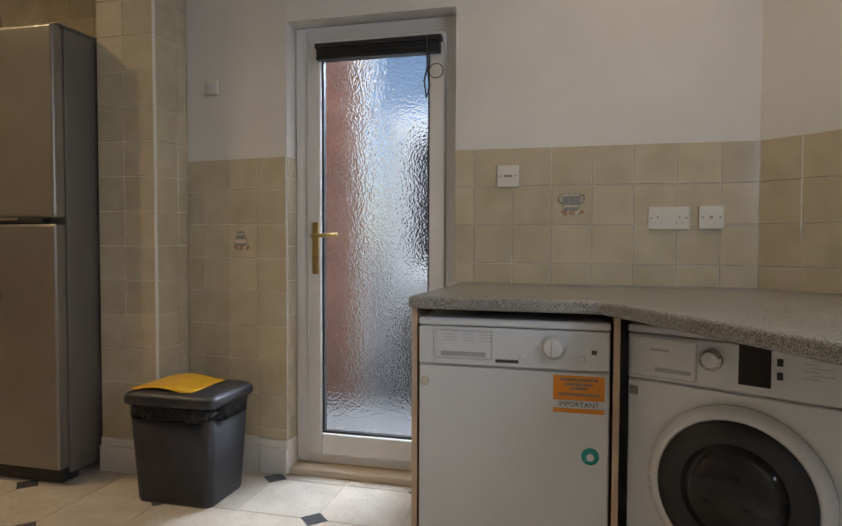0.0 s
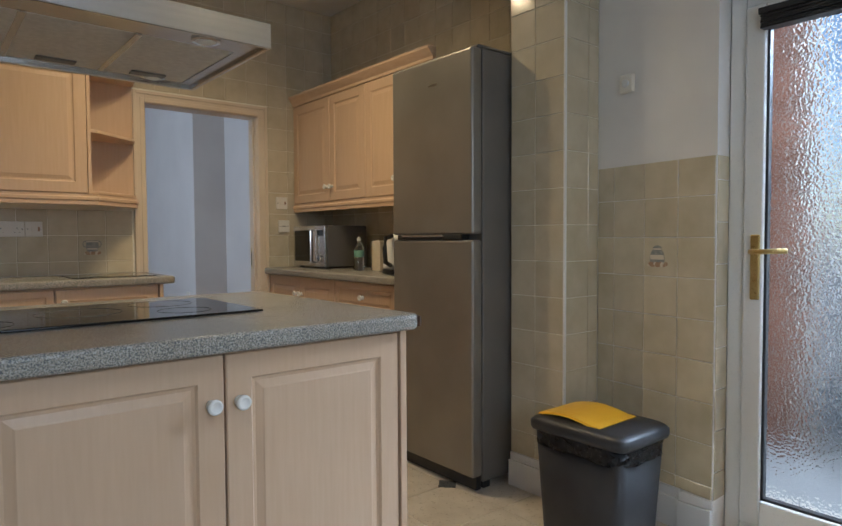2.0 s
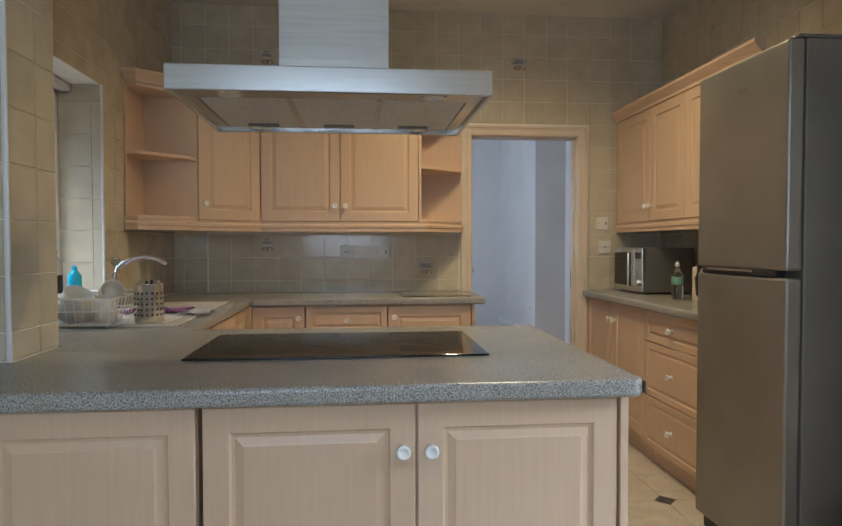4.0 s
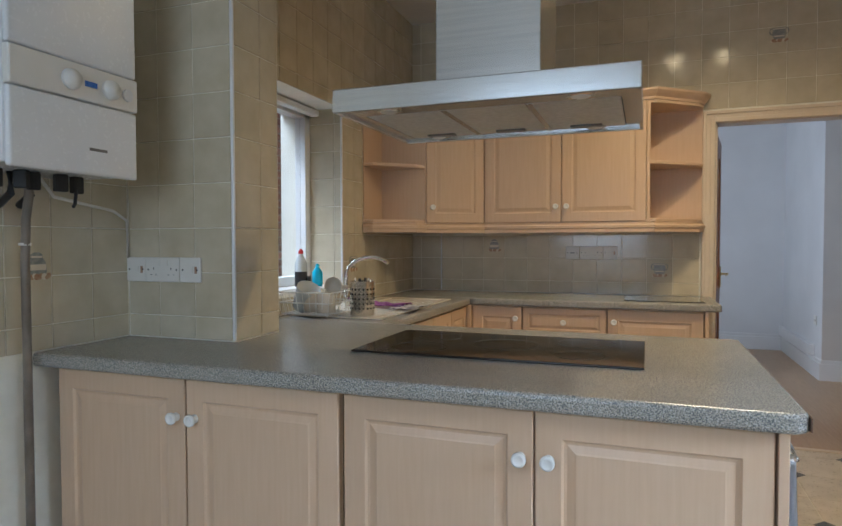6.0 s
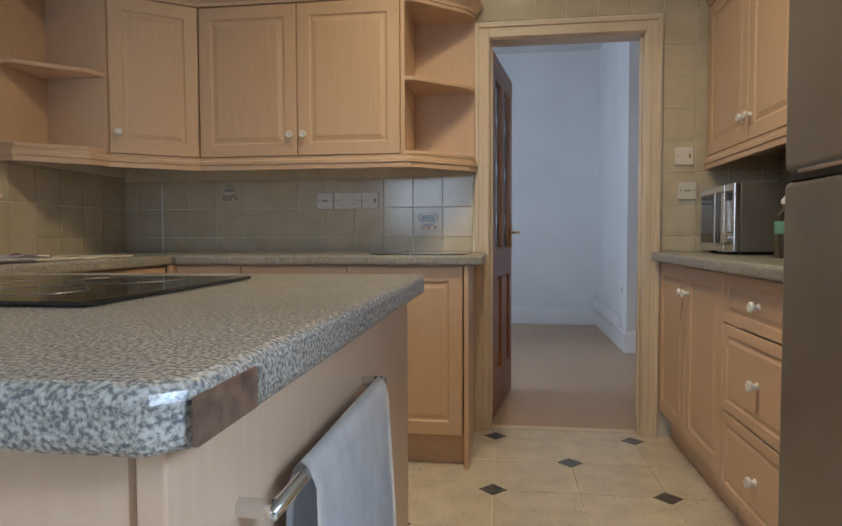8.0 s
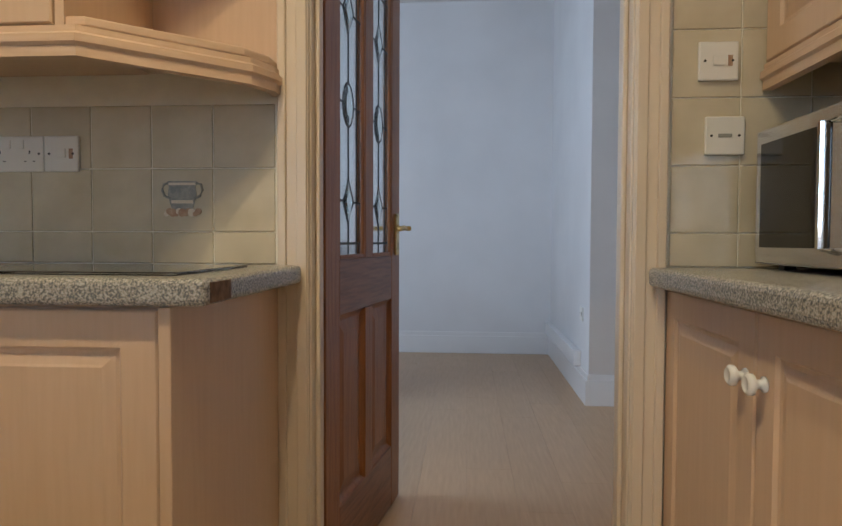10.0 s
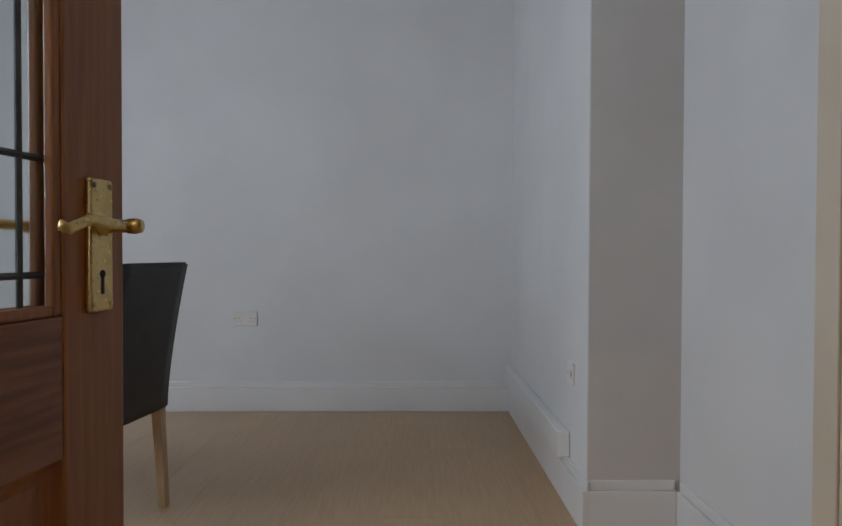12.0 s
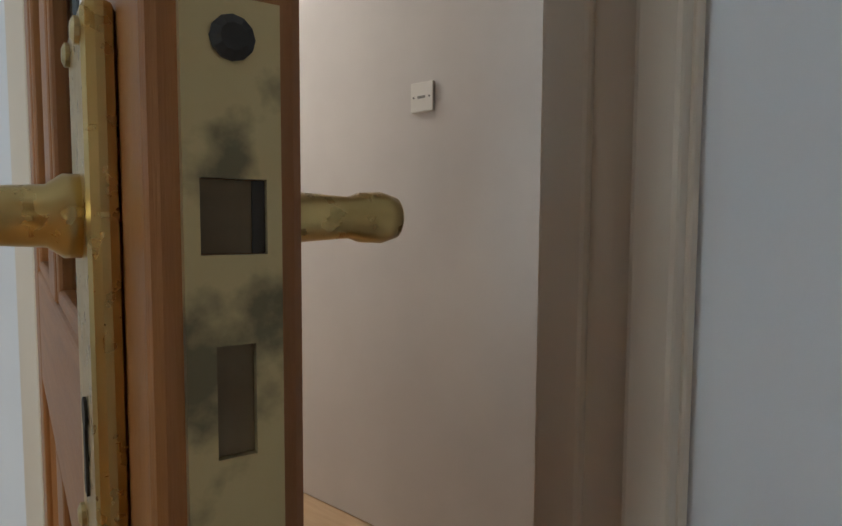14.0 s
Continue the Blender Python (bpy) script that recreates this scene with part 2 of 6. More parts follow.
M_INK = surf("dark_print", (0.06, 0.05, 0.05), (0.09, 0.08, 0.08), 10, 0.6)
M_TEAL = surf("teal_print", (0.02, 0.33, 0.27), (0.03, 0.38, 0.31), 10, 0.5)
M_PICT = surf("blue_grey_motif", (0.24, 0.25, 0.24), (0.34, 0.335, 0.295), 80, 0.25, lo=0.4, hi=0.6)
M_PICT2 = surf("rust_motif", (0.36, 0.20, 0.13), (0.46, 0.32, 0.21), 60, 0.25)
M_SAGE = surf("green_label_paper", (0.16, 0.36, 0.30), (0.22, 0.42, 0.35), 30, 0.5)
M_BLUE = surf("blue_display", (0.03, 0.16, 0.6), (0.05, 0.2, 0.7), 10, 0.3)
M_WIRE = surf("white_coated_wire", (0.74, 0.72, 0.66), (0.78, 0.76, 0.70), 10, 0.35)
M_CREAMP = surf("cream_ceramic", (0.66, 0.58, 0.46), (0.72, 0.64, 0.52), 10, 0.25)
M_BLUELIQ = surf("turquoise_soap", (0.03, 0.42, 0.62), (0.05, 0.48, 0.68), 10, 0.2)
M_RED = surf("red_cap", (0.55, 0.03, 0.03), (0.6, 0.05, 0.05), 10, 0.35)
M_PURPLE = surf("purple_cloth", (0.24, 0.05, 0.22), (0.42, 0.16, 0.38), 30, 0.9, 0.5, 200)
M_CLOTH = surf("pale_rag", (0.55, 0.50, 0.46), (0.66, 0.60, 0.55), 30, 0.95, 0.6, 250)
M_LAMP = bpy.data.materials.new("lamp_glow")
M_LAMP.use_nodes = True
M_LAMP.node_tree.nodes["Principled BSDF"].inputs["Emission Color"].default_value = (1.0, 0.8, 0.55, 1)
M_LAMP.node_tree.nodes["Principled BSDF"].inputs["Emission Strength"].default_value = 12

# ---- building helpers ----
ORG = {}


def structure(name, bm, m, label="", category=""):
    me = bpy.data.meshes.new(name)
    bm.to_mesh(me)
    bm.free()
    me.materials.append(m)
    ob = new(name, me)
    ORG[ob.name] = Vector((0, 0, 0))
    return tagged(ob, label, category, "", "structure")


def thing(name, at, label, category, group=""):
    ob = new(name)
    ob.location = at
    ob.empty_display_size = 0.05
    ORG[ob.name] = Vector(at)
    return tagged(ob, label, category, group)


def part(name, bm, m, parent, label="", smooth=False):
    """Links a bmesh given in world coordinates as one mesh under a thing or part."""
    org = ORG[parent.name]
    bmesh.ops.translate(bm, verts=bm.verts, vec=-org)
    if smooth:
        for f in bm.faces:
            f.smooth = True
    me = bpy.data.meshes.new(name)
    bm.to_mesh(me)
    bm.free()
    me.materials.append(m)
    ob = new(name, me)
    ob.parent = parent
    ORG[ob.name] = org
    return tagged(ob, label)


def box(x0, x1, y0, y1, z0, z1, bevel=0.0, seg=2, bm=None):
    b2 = bmesh.new()
    bmesh.ops.create_cube(b2, size=1)
    for v in b2.verts:
        v.co = Vector(((x0 + x1) / 2 + v.co.x * (x1 - x0), (y0 + y1) / 2 + v.co.y * (y1 - y0), (z0 + z1) / 2 + v.co.z * (z1 - z0)))
    if bevel:
        bmesh.ops.bevel(b2, geom=b2.edges[:], offset=bevel, segments=seg, affect="EDGES", profile=0.5)
    if bm is None:
        return b2
    merge(bm, b2)
    return bm


def merge(bm, other):
    me = bpy.data.meshes.new("tmp")
    other.to_mesh(me)
    other.free()
    bm.from_mesh(me)
    bpy.data.meshes.remove(me)
    return bm


def lathe(profile, segs=20):
    """Turns a profile of (radius, height) pairs round the z axis."""
    bm = bmesh.new()
    rings = []
    for r, h in profile:
        rings.append([bm.verts.new((r * math.cos(2 * math.pi * k / segs), r * math.sin(2 * math.pi * k / segs), h)) for k in range(segs)])
    for a, b in zip(rings, rings[1:]):
        for k in range(segs):
            bm.faces.new((a[k], a[(k + 1) % segs], b[(k + 1) % segs], b[k]))
    bm.faces.new(rings[0][::-1])
    bm.faces.new(rings[-1])
    return bm


def placed(bm, m):
    bmesh.ops.transform(bm, matrix=m, verts=bm.verts)
    return bm


def tube(points, r, segs=8, closed=False):
    """A round bar along a line of points."""
    bm = bmesh.new()
    pts = [Vector(p) for p in points]
    rings = []
    for k, p in enumerate(pts):
        a = pts[(k - 1) % len(pts)] if closed or k else p
        b = pts[(k + 1) % len(pts)] if closed or k < len(pts) - 1 else p
        way = (b - a).normalized()
        up = Vector((0, 0, 1)) if abs(way.z) < 0.9 else Vector((1, 0, 0))
        s = way.cross(up).normalized()
        t = s.cross(way).normalized()
        rings.append([bm.verts.new(p + r * (math.cos(2 * math.pi * j / segs) * s + math.sin(2 * math.pi * j / segs) * t)) for j in range(segs)])
    pairs = list(zip(rings, rings[1:])) + ([(rings[-1], rings[0])] if closed else [])
    for a, b in pairs:
        for j in range(segs):
            bm.faces.new((a[j], a[(j + 1) % segs], b[(j + 1) % segs], b[j]))
    if not closed:
        bm.faces.new(rings[0][::-1])
        bm.faces.new(rings[-1])
    bmesh.ops.recalc_face_normals(bm, faces=bm.faces)
    return bm


def panel(w, h, thick, rings):
    """A front w x h in the xz plane from the origin, facing -y: rings of (inset, depth) shape its face, depth counted into it."""
    bm = bmesh.new()

    def rect(i, y):
        return [bm.verts.new(c) for c in ((i, y, i), (w - i, y, i), (w - i, y, h - i), (i, y, h - i))]

    loops = [rect(0, thick)] + [rect(i, d) for i, d in rings]
    for a, b in zip(loops, loops[1:]):
        for k in range(4):
            bm.faces.new((a[k], a[(k + 1) % 4], b[(k + 1) % 4], b[k]))
    bm.faces.new(loops[0][::-1])
    bm.faces.new(loops[-1])
    bmesh.ops.recalc_face_normals(bm, faces=bm.faces)
    return bm


DOOR_RINGS = [(0, 0.003), (0.003, 0), (0.058, 0), (0.063, 0.006), (0.070, 0.007), (0.086, 0.003), (0.090, 0.0015)]
DRAWER_RINGS = [(0, 0.003), (0.003, 0), (0.034, 0), (0.038, 0.006), (0.043, 0.007), (0.054, 0.003), (0.057, 0.0015)]


def face_pose(x, y, z, turn):
    """turn 0 faces -y; 90 faces +x; -90 faces -x; 180 faces +y."""
    return pose(x, y, z, 0, 0, turn)


def extrude_poly(pts, z0, z1, bevel=0.0, seg=3, top_only=False):
    bm = bmesh.new()
    lo = [bm.verts.new((x, y, z0)) for x, y in pts]
    hi = [bm.verts.new((x, y, z1)) for x, y in pts]
    n = len(pts)
    bm.faces.new(lo[::-1])
    bm.faces.new(hi)
    for k in range(n):
        bm.faces.new((lo[k], lo[(k + 1) % n], hi[(k + 1) % n], hi[k]))
    bmesh.ops.recalc_face_normals(bm, faces=bm.faces)
    if bevel:
        ed = [e for e in bm.edges if not top_only or (e.verts[0].co.z > z1 - 1e-5 and e.verts[1].co.z > z1 - 1e-5)]
        bmesh.ops.bevel(bm, geom=ed, offset=bevel, segments=seg, affect="EDGES", profile=0.5)
    return bm


def text_part(words, size, m, parent, mat4):
    cu = bpy.data.curves.new("words", "FONT")
    cu.body, cu.size, cu.extrude, cu.align_x = words, size, 0.0004, "CENTER"
    ob = bpy.data.objects.new("words", cu)
    scene.collection.objects.link(ob)
    me = bpy.data.meshes.new_from_object(ob.evaluated_get(bpy.context.evaluated_depsgraph_get()))
    bpy.data.objects.remove(ob)
    bm = bmesh.new()
    bm.from_mesh(me)
    placed(bm, mat4)
    return part("lettering", bm, m, parent)

# ---- the shell ----
CEIL = 2.80
NY, NY2 = 3.0, 3.11
DX0, DX1, DTOP = 0.012, 0.752, 1.965
WX, WX2 = -1.97, -2.14


def wall(name, boxes, m, label, category="wall"):
    bm = bmesh.new()
    for b in boxes:
        box(*b, bm=bm)
    return structure(name, bm, m, label, category)


wall_north = wall("wall_north", [(-2.5, DX0 - 0.03, NY, NY2, 0, CEIL), (DX1 + 0.03, 1.6, NY, NY2, 0, CEIL), (DX0 - 0.03, DX1 + 0.03, NY, NY2, DTOP + 0.03, CEIL)],
                  M_GROUT, "kitchen wall clad in sage glazed tiles around a doorway")
wall_east = wall("wall_east", [(1.375, 1.6, 0.76, NY, 0, CEIL)], M_GROUT, "tiled kitchen wall behind the fridge and units")
wall_nib = wall("wall_nib", [(0.93, 1.6, 0.47, 0.76, 0, CEIL)], M_GROUT, "full height tiled pier beside the fridge")
side_bm = extrude_poly([(1.085, -0.078), (1.32, -0.078), (1.32, 0.468), (1.159, 0.468)], 0, CEIL)
wall_bin = structure("wall_bin", side_bm, M_PLASTER, "white plastered wall with a tiled dado behind the bin", "wall")
wall_back_door = wall("wall_back_door", [(1.08, 1.32, -1.95, -0.828, 0, CEIL), (1.08, 1.32, -0.828, -0.08, 1.985, CEIL)],
                      M_PLASTER, "white plastered wall around the back door")
corner_bm = extrude_poly([(1.08, -1.95), (1.32, -1.95), (1.32, -2.6), (0.43, -2.6)], 0, CEIL)
wall_corner = structure("wall_corner", corner_bm, M_PLASTER, "angled white plastered wall over the appliances", "wall")
wall_west = wall("wall_west", [(-2.36, WX, 1.885, NY, 0, CEIL), (-2.36, WX, 0.82, 1.13, 0, CEIL), (-2.36, WX, 1.13, 1.885, 0, 1.0),
                              (-2.36, WX, 1.13, 1.885, 1.985, CEIL)], M_GROUT, "tiled kitchen wall around the sink window")
wall_pier = wall("wall_pier", [(-2.36, -1.685, 0.553, 0.82, 0, CEIL)], M_GROUT, "full height tiled pier at the end of the hob counter")
wall_boiler = wall("wall_boiler", [(-2.36, WX2, -2.6, 0.553, 0, CEIL)], M_GROUT, "tiled wall behind the boiler")
wall_south = wall("wall_south", [(-2.36, -1.6, -2.75, -2.6, 0, CEIL), (-0.4, 1.32, -2.75, -2.6, 0, CEIL), (-1.6, -0.4, -2.75, -2.6, 0, 1.05),
                                (-1.6, -0.4, -2.75, -2.6, 2.1, CEIL)], M_PLASTER, "plain white plastered kitchen end wall")
ceiling = wall("ceiling", [(-2.5, 1.6, -2.75, NY2, CEIL, CEIL + 0.1)], M_CEIL, "painted kitchen ceiling", "ceiling")
floor = wall("floor", [(-2.36, 1.6, -2.6, NY + 0.055, -0.1, -0.004)], M_GROUT, "grout bed of the kitchen floor tiles", "floor")

# dining room and hall
EX, EX2 = 1.435, 1.105
DCEIL = 3.02
dining_south = wall("wall_dining_south", [(-2.7, DX0 - 0.03, NY2, NY2 + 0.012, 0, DCEIL), (DX1 + 0.03, EX, NY2, NY2 + 0.012, 0, DCEIL), (DX0 - 0.03, DX1 + 0.03, NY2, NY2 + 0.012, DTOP + 0.03, DCEIL)],
                    M_DPLASTER, "white painted dining room wall around the kitchen doorway")
HY0, HY1 = 3.615, 4.345
dining_east = wall("wall_dining_east", [(EX, EX + 0.13, NY2 + 0.012, HY0 - 0.03, 0, DCEIL), (EX, EX + 0.13, HY1 + 0.03, 5.25, 0, DCEIL), (EX, EX + 0.13, HY0 - 0.03, HY1 + 0.03, 2.0, DCEIL)],
                   M_DPLASTER, "white painted dining room wall around the hall door")
dining_breast = wall("wall_dining_breast", [(EX2, EX + 0.13, 5.25, 6.91, 0, DCEIL)], M_DPLASTER, "stepped white wall with a beige return face")
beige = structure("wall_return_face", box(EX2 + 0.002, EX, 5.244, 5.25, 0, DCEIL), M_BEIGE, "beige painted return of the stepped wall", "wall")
dining_north = wall("wall_dining_north", [(-2.7, 1.6, 6.91, 7.05, 0, DCEIL)], M_DPLASTER, "plain white painted end wall")
dining_west = wall("wall_dining_west", [(-2.7, -2.5, NY2, 3.25, 0, DCEIL), (-2.7, -2.5, 4.75, 7.05, 0, DCEIL), (-2.7, -2.5, 3.25, 4.75, 0, 0.9), (-2.7, -2.5, 3.25, 4.75, 2.5, DCEIL)],
                   M_DPLASTER, "white painted wall with the window opening")
dining_ceiling = wall("ceiling_dining", [(-2.7, 1.6, NY2, 7.05, DCEIL, DCEIL + 0.1)], M_DPLASTER, "white painted dining room ceiling", "ceiling")
dining_floor = wall("floor_dining", [(-2.7, 2.65, NY + 0.055, 7.05, -0.1, -0.004)], M_LAM, "pale wood laminate floor", "floor")
hall_wall = wall("wall_hall", [(2.50, 2.65, 2.0, 7.0, 0, 2.6)], M_BEIGE, "beige painted hall wall")
wall("wall_hall_south", [(EX + 0.13, 2.50, 2.0, 2.1, 0, 2.6)], M_BEIGE, "beige painted hall end wall")
wall("wall_hall_north", [(EX + 0.13, 2.50, 6.9, 7.0, 0, 2.6)], M_BEIGE, "beige painted hall end wall")
hall_ceiling = wall("ceiling_hall", [(EX + 0.13, 2.65, 2.0, 7.0, 2.6, 2.7)], M_DPLASTER, "white hall ceiling", "ceiling")
hall_floor = wall("floor_hall", [(EX + 0.13, 2.65, 2.0, NY + 0.055, -0.1, -0.004)], M_LAM, "pale wood laminate hall floor", "floor")
ground = structure("ground", box(-60, 60, -60, 60, -0.25, -0.12), M_PAVE, "grey concrete yard outside", "ground")

# ---- doorway linings, architraves and skirtings ----


def moulding(name, runs, m, label, category="trim"):
    bm = bmesh.new()
    for r in runs:
        box(*r, bevel=0.004, bm=bm)
    return structure(name, bm, m, label, category)


def architrave(name, x0, x1, top, y, out, w, m, label):
    """Two legs and a head of stepped moulding round an opening in a y wall; out is the sign of the wall's face."""
    leg_a, leg_b, head = bmesh.new(), bmesh.new(), bmesh.new()
    for inset, deep, a, b in ((0, 0.014, 0.004, w), (0.012, 0.020, 0.007, w * 0.42), (0, 0.024, w * 0.72, w - 0.002)):
        ys = sorted((y, y + out * deep))
        box(x0 - b, x0 - a, ys[0], ys[1], 0, top + b, 0.003, bm=leg_a)
        box(x1 + a, x1 + b, ys[0], ys[1], 0, top + b, 0.003, bm=leg_b)
        box(x0 - a, x1 + a, ys[0], ys[1], top + a, top + b, 0.003, bm=head)
    trim = structure(name, head, m, label, "trim")
    part("moulding_leg", leg_a, m, trim)
    part("moulding_leg", leg_b, m, trim)
    return trim


moulding("door_lining", [(DX0 - 0.03, DX0, NY - 0.004, NY2 + 0.014, 0, DTOP), (DX1, DX1 + 0.03, NY - 0.004, NY2 + 0.014, 0, DTOP),
                         (DX0 - 0.03, DX1 + 0.03, NY - 0.004, NY2 + 0.014, DTOP, DTOP + 0.03), (DX0, DX0 + 0.012, NY + 0.03, NY + 0.07, 0, DTOP),
                         (DX1 - 0.012, DX1, NY + 0.03, NY + 0.07, 0, DTOP)], M_TRIM, "cream painted door lining of the kitchen doorway")
architrave("architrave_kitchen", DX0, DX1, DTOP, NY - 0.004, -1, 0.078, M_TRIM, "cream painted stepped architrave round the doorway")
architrave("architrave_dining", DX0, DX1, DTOP, NY2 + 0.014, 1, 0.05, M_SKIRT, "white painted architrave on the dining side")
moulding("threshold_strip", [(DX0, DX1, NY + 0.03, NY + 0.075, -0.004, 0.006)], M_TRIM, "pale threshold strip between tile and laminate")
moulding("hall_door_lining", [(EX - 0.002, EX + 0.132, HY0 - 0.03, HY0, 0, 1.97), (EX - 0.002, EX + 0.132, HY1, HY1 + 0.03, 0, 1.97),
                              (EX - 0.002, EX + 0.132, HY0 - 0.03, HY1 + 0.03, 1.97, 2.0)], M_TRIM, "cream painted lining of the hall doorway")
cas, legs = bmesh.new(), (bmesh.new(), bmesh.new())
for a, b, d in ((0.004, 0.085, 0.014), (0.007, 0.035, 0.020), (0.06, 0.083, 0.026)):
    for leg, yy in zip(legs, ((HY0 - b, HY0 - a), (HY1 + a, HY1 + b * 1.7))):
        box(EX - 0.002 - d, EX - 0.002, yy[0], yy[1], 0, 1.97 + b, 0.003, bm=leg)
    box(EX - 0.002 - d, EX - 0.002, HY0 - a, HY1 + a, 1.97 + a, 1.97 + b, 0.003, bm=cas)
hall_trim = structure("architrave_hall_door", cas, M_TRIM, "cream painted stepped architrave round the hall door", "trim")
for leg in legs:
    part("moulding_leg", leg, M_TRIM, hall_trim)


def skirting(name, runs, m, label, h=0.185):
    """Tall board with a narrower moulded top, for runs of (x0, x1, y0, y1)."""
    first = None
    for x0, x1, y0, y1 in runs:
        bm = bmesh.new()
        box(x0, x1, y0, y1, 0, h - 0.035, 0.002, bm=bm)
        thin = 0.010
        ax = (x1 - x0) < (y1 - y0)
        cx0, cx1, cy0, cy1 = x0, x1, y0, y1
        if ax:
            cx0 = x0 + thin
        else:
            cy0 = y0 + thin
        box(cx0, cx1, cy0, cy1, h - 0.035, h, 0.004, bm=bm)
        if first is None:
            first = structure(name, bm, m, label, "skirting")
        else:
            part("board", bm, m, first)
    return first


skirting("baseboard_dining", [(-2.5, EX2 - 0.022, 6.888, 6.91), (EX2 - 0.022, EX2, 5.222, 6.91), (EX2, EX - 0.022, 5.222, 5.244), (EX - 0.022, EX, HY1 + 0.147, 5.222)],
         M_SKIRT, "tall white gloss skirting board with a moulded top")
skirting("baseboard_kitchen", [(1.066, 1.086, -0.078, 0.05), (1.082, 1.105, 0.05, 0.18), (1.10, 1.125, 0.18, 0.31), (1.118, 1.14, 0.31, 0.448), (0.908, 1.14, 0.448, 0.47), (0.908, 0.93, 0.47, 0.76)], M_SKIRT, "white gloss skirting board under the tiles", 0.15)
moulding("corner_trim", [(0.922, 0.934, 0.462, 0.474, 0.15, CEIL), (-1.689, -1.677, 0.545, 0.557, 0.912, CEIL), (WX - 0.004, WX + 0.008, 1.879, 1.891, 1.0, 1.985),
                         (-1.757, -1.747, NY - 0.012, NY - 0.002, 0.915, 1.36)],
         M_UPVC, "white plastic tile corner beads")
moulding("cable_trunking", [(EX2 - 0.05, EX2 - 0.002, 5.48, 6.885, 0.186, 0.285)], M_SKIRT, "white boxed pipe casing above the skirting")
moulding("door_sill", [(1.085, 1.30, -0.826, -0.084, 0, 0.031)], M_TRIM, "cream painted step below the back door")
moulding("window_sill", [(-2.34, WX + 0.004, 1.132, 1.883, 1.0, 1.012)], M_PLATE, "tiled sink window sill")

# ---- kitchen doors, windows ----


def back_door():
    d = tagged(thing("door_2", (1.2, -0.45, 0.11), "white uPVC back door with obscured glass, closed", "door"), kind="structure")
    y0, y1, z0, z1, x = -0.824, -0.082, 0.033, 1.982, 1.17
    fr = bmesh.new()
    for r in ((x, x + 0.07, y0, y0 + 0.055, z0, z1), (x, x + 0.07, y1 - 0.055, y1, z0, z1), (x, x + 0.07, y0 + 0.055, y1 - 0.055, z1 - 0.06, z1), (x, x + 0.07, y0 + 0.055, y1 - 0.055, z0, z0 + 0.04)):
        box(*r, bevel=0.004, bm=fr)
    part("frame", fr, M_UPVC, d)
    ly0, ly1, lz0, lz1 = y0 + 0.058, y1 - 0.058, z0 + 0.043, z1 - 0.063
    leaf = bmesh.new()
    s = 0.066
    for r in ((x - 0.015, x + 0.055, ly0, ly0 + s, lz0, lz1), (x - 0.015, x + 0.055, ly1 - s, ly1, lz0, lz1), (x - 0.015, x + 0.055, ly0 + s, ly1 - s, lz1 - 0.077, lz1), (x - 0.015, x + 0.055, ly0 + s, ly1 - s, lz0, lz0 + 0.095)):
        box(*r, bevel=0.006, bm=leaf)
    part("leaf", leaf, M_UPVC, d)
    gk = bmesh.new()
    gy0, gy1, gz0, gz1 = ly0 + s, ly1 - s, lz0 + 0.095, lz1 - 0.077
    for r in ((x + 0.002, x + 0.03, gy0, gy0 + 0.009, gz0, gz1), (x + 0.002, x + 0.03, gy1 - 0.009, gy1, gz0, gz1), (x + 0.002, x + 0.03, gy0, gy1, gz0, gz0 + 0.009), (x + 0.002, x + 0.03, gy0, gy1, gz1 - 0.009, gz1)):
        box(*r, bm=gk)
    part("gasket", gk, M_BLACK, d, "black rubber glazing gasket")
    pane = part("pane", box(x + 0.012, x + 0.02, gy0 + 0.004, gy1 - 0.004, gz0 + 0.004, gz1 - 0.004), M_OBSC, d, "rippled obscured glass")
    pane.visible_shadow = False
    hz, hy = 1.06, ly1 - 0.045
    part("handle_plate", box(x - 0.027, x - 0.015, hy - 0.016, hy + 0.016, hz - 0.17, hz + 0.06, 0.005), M_BRASS, d, "brass backplate")
    part("lever", tube([(x - 0.02, hy, hz), (x - 0.06, hy, hz), (x - 0.07, hy - 0.015, hz), (x - 0.068, hy - 0.12, hz + 0.004)], 0.009), M_BRASS, d, "brass lever handle", True)
    return d


back_door()


def roller_blind():
    b = thing("roller_blind", (1.13, -0.43, 1.85), "black slatted blind fully raised over the back door", "blind")
    for k in range(5):
        dz = 0.0095 * k
        part("slat", box(1.112 + 0.003 * (k % 2), 1.150, -0.752, -0.203, 1.822 + dz, 1.830 + dz, 0.002), M_BLACK, b)
    part("headrail", box(1.108, 1.152, -0.760, -0.197, 1.870, 1.892, 0.004), M_BLACK, b)
    part("cord", tube([(1.106, -0.70, 1.88), (1.105, -0.703, 1.76), (1.104, -0.69, 1.70), (1.104, -0.70, 1.63), (1.104, -0.712, 1.68), (1.105, -0.705, 1.76)], 0.004), M_BLACK, b, "knotted black pull cord")
    part("cord_loop", tube([(1.105, -0.74 + 0.03 * math.cos(a * 0.52), 1.74 + 0.03 * math.sin(a * 0.52)) for a in range(12)], 0.0022, 6, True), M_BLACK, b)
    return b


roller_blind()


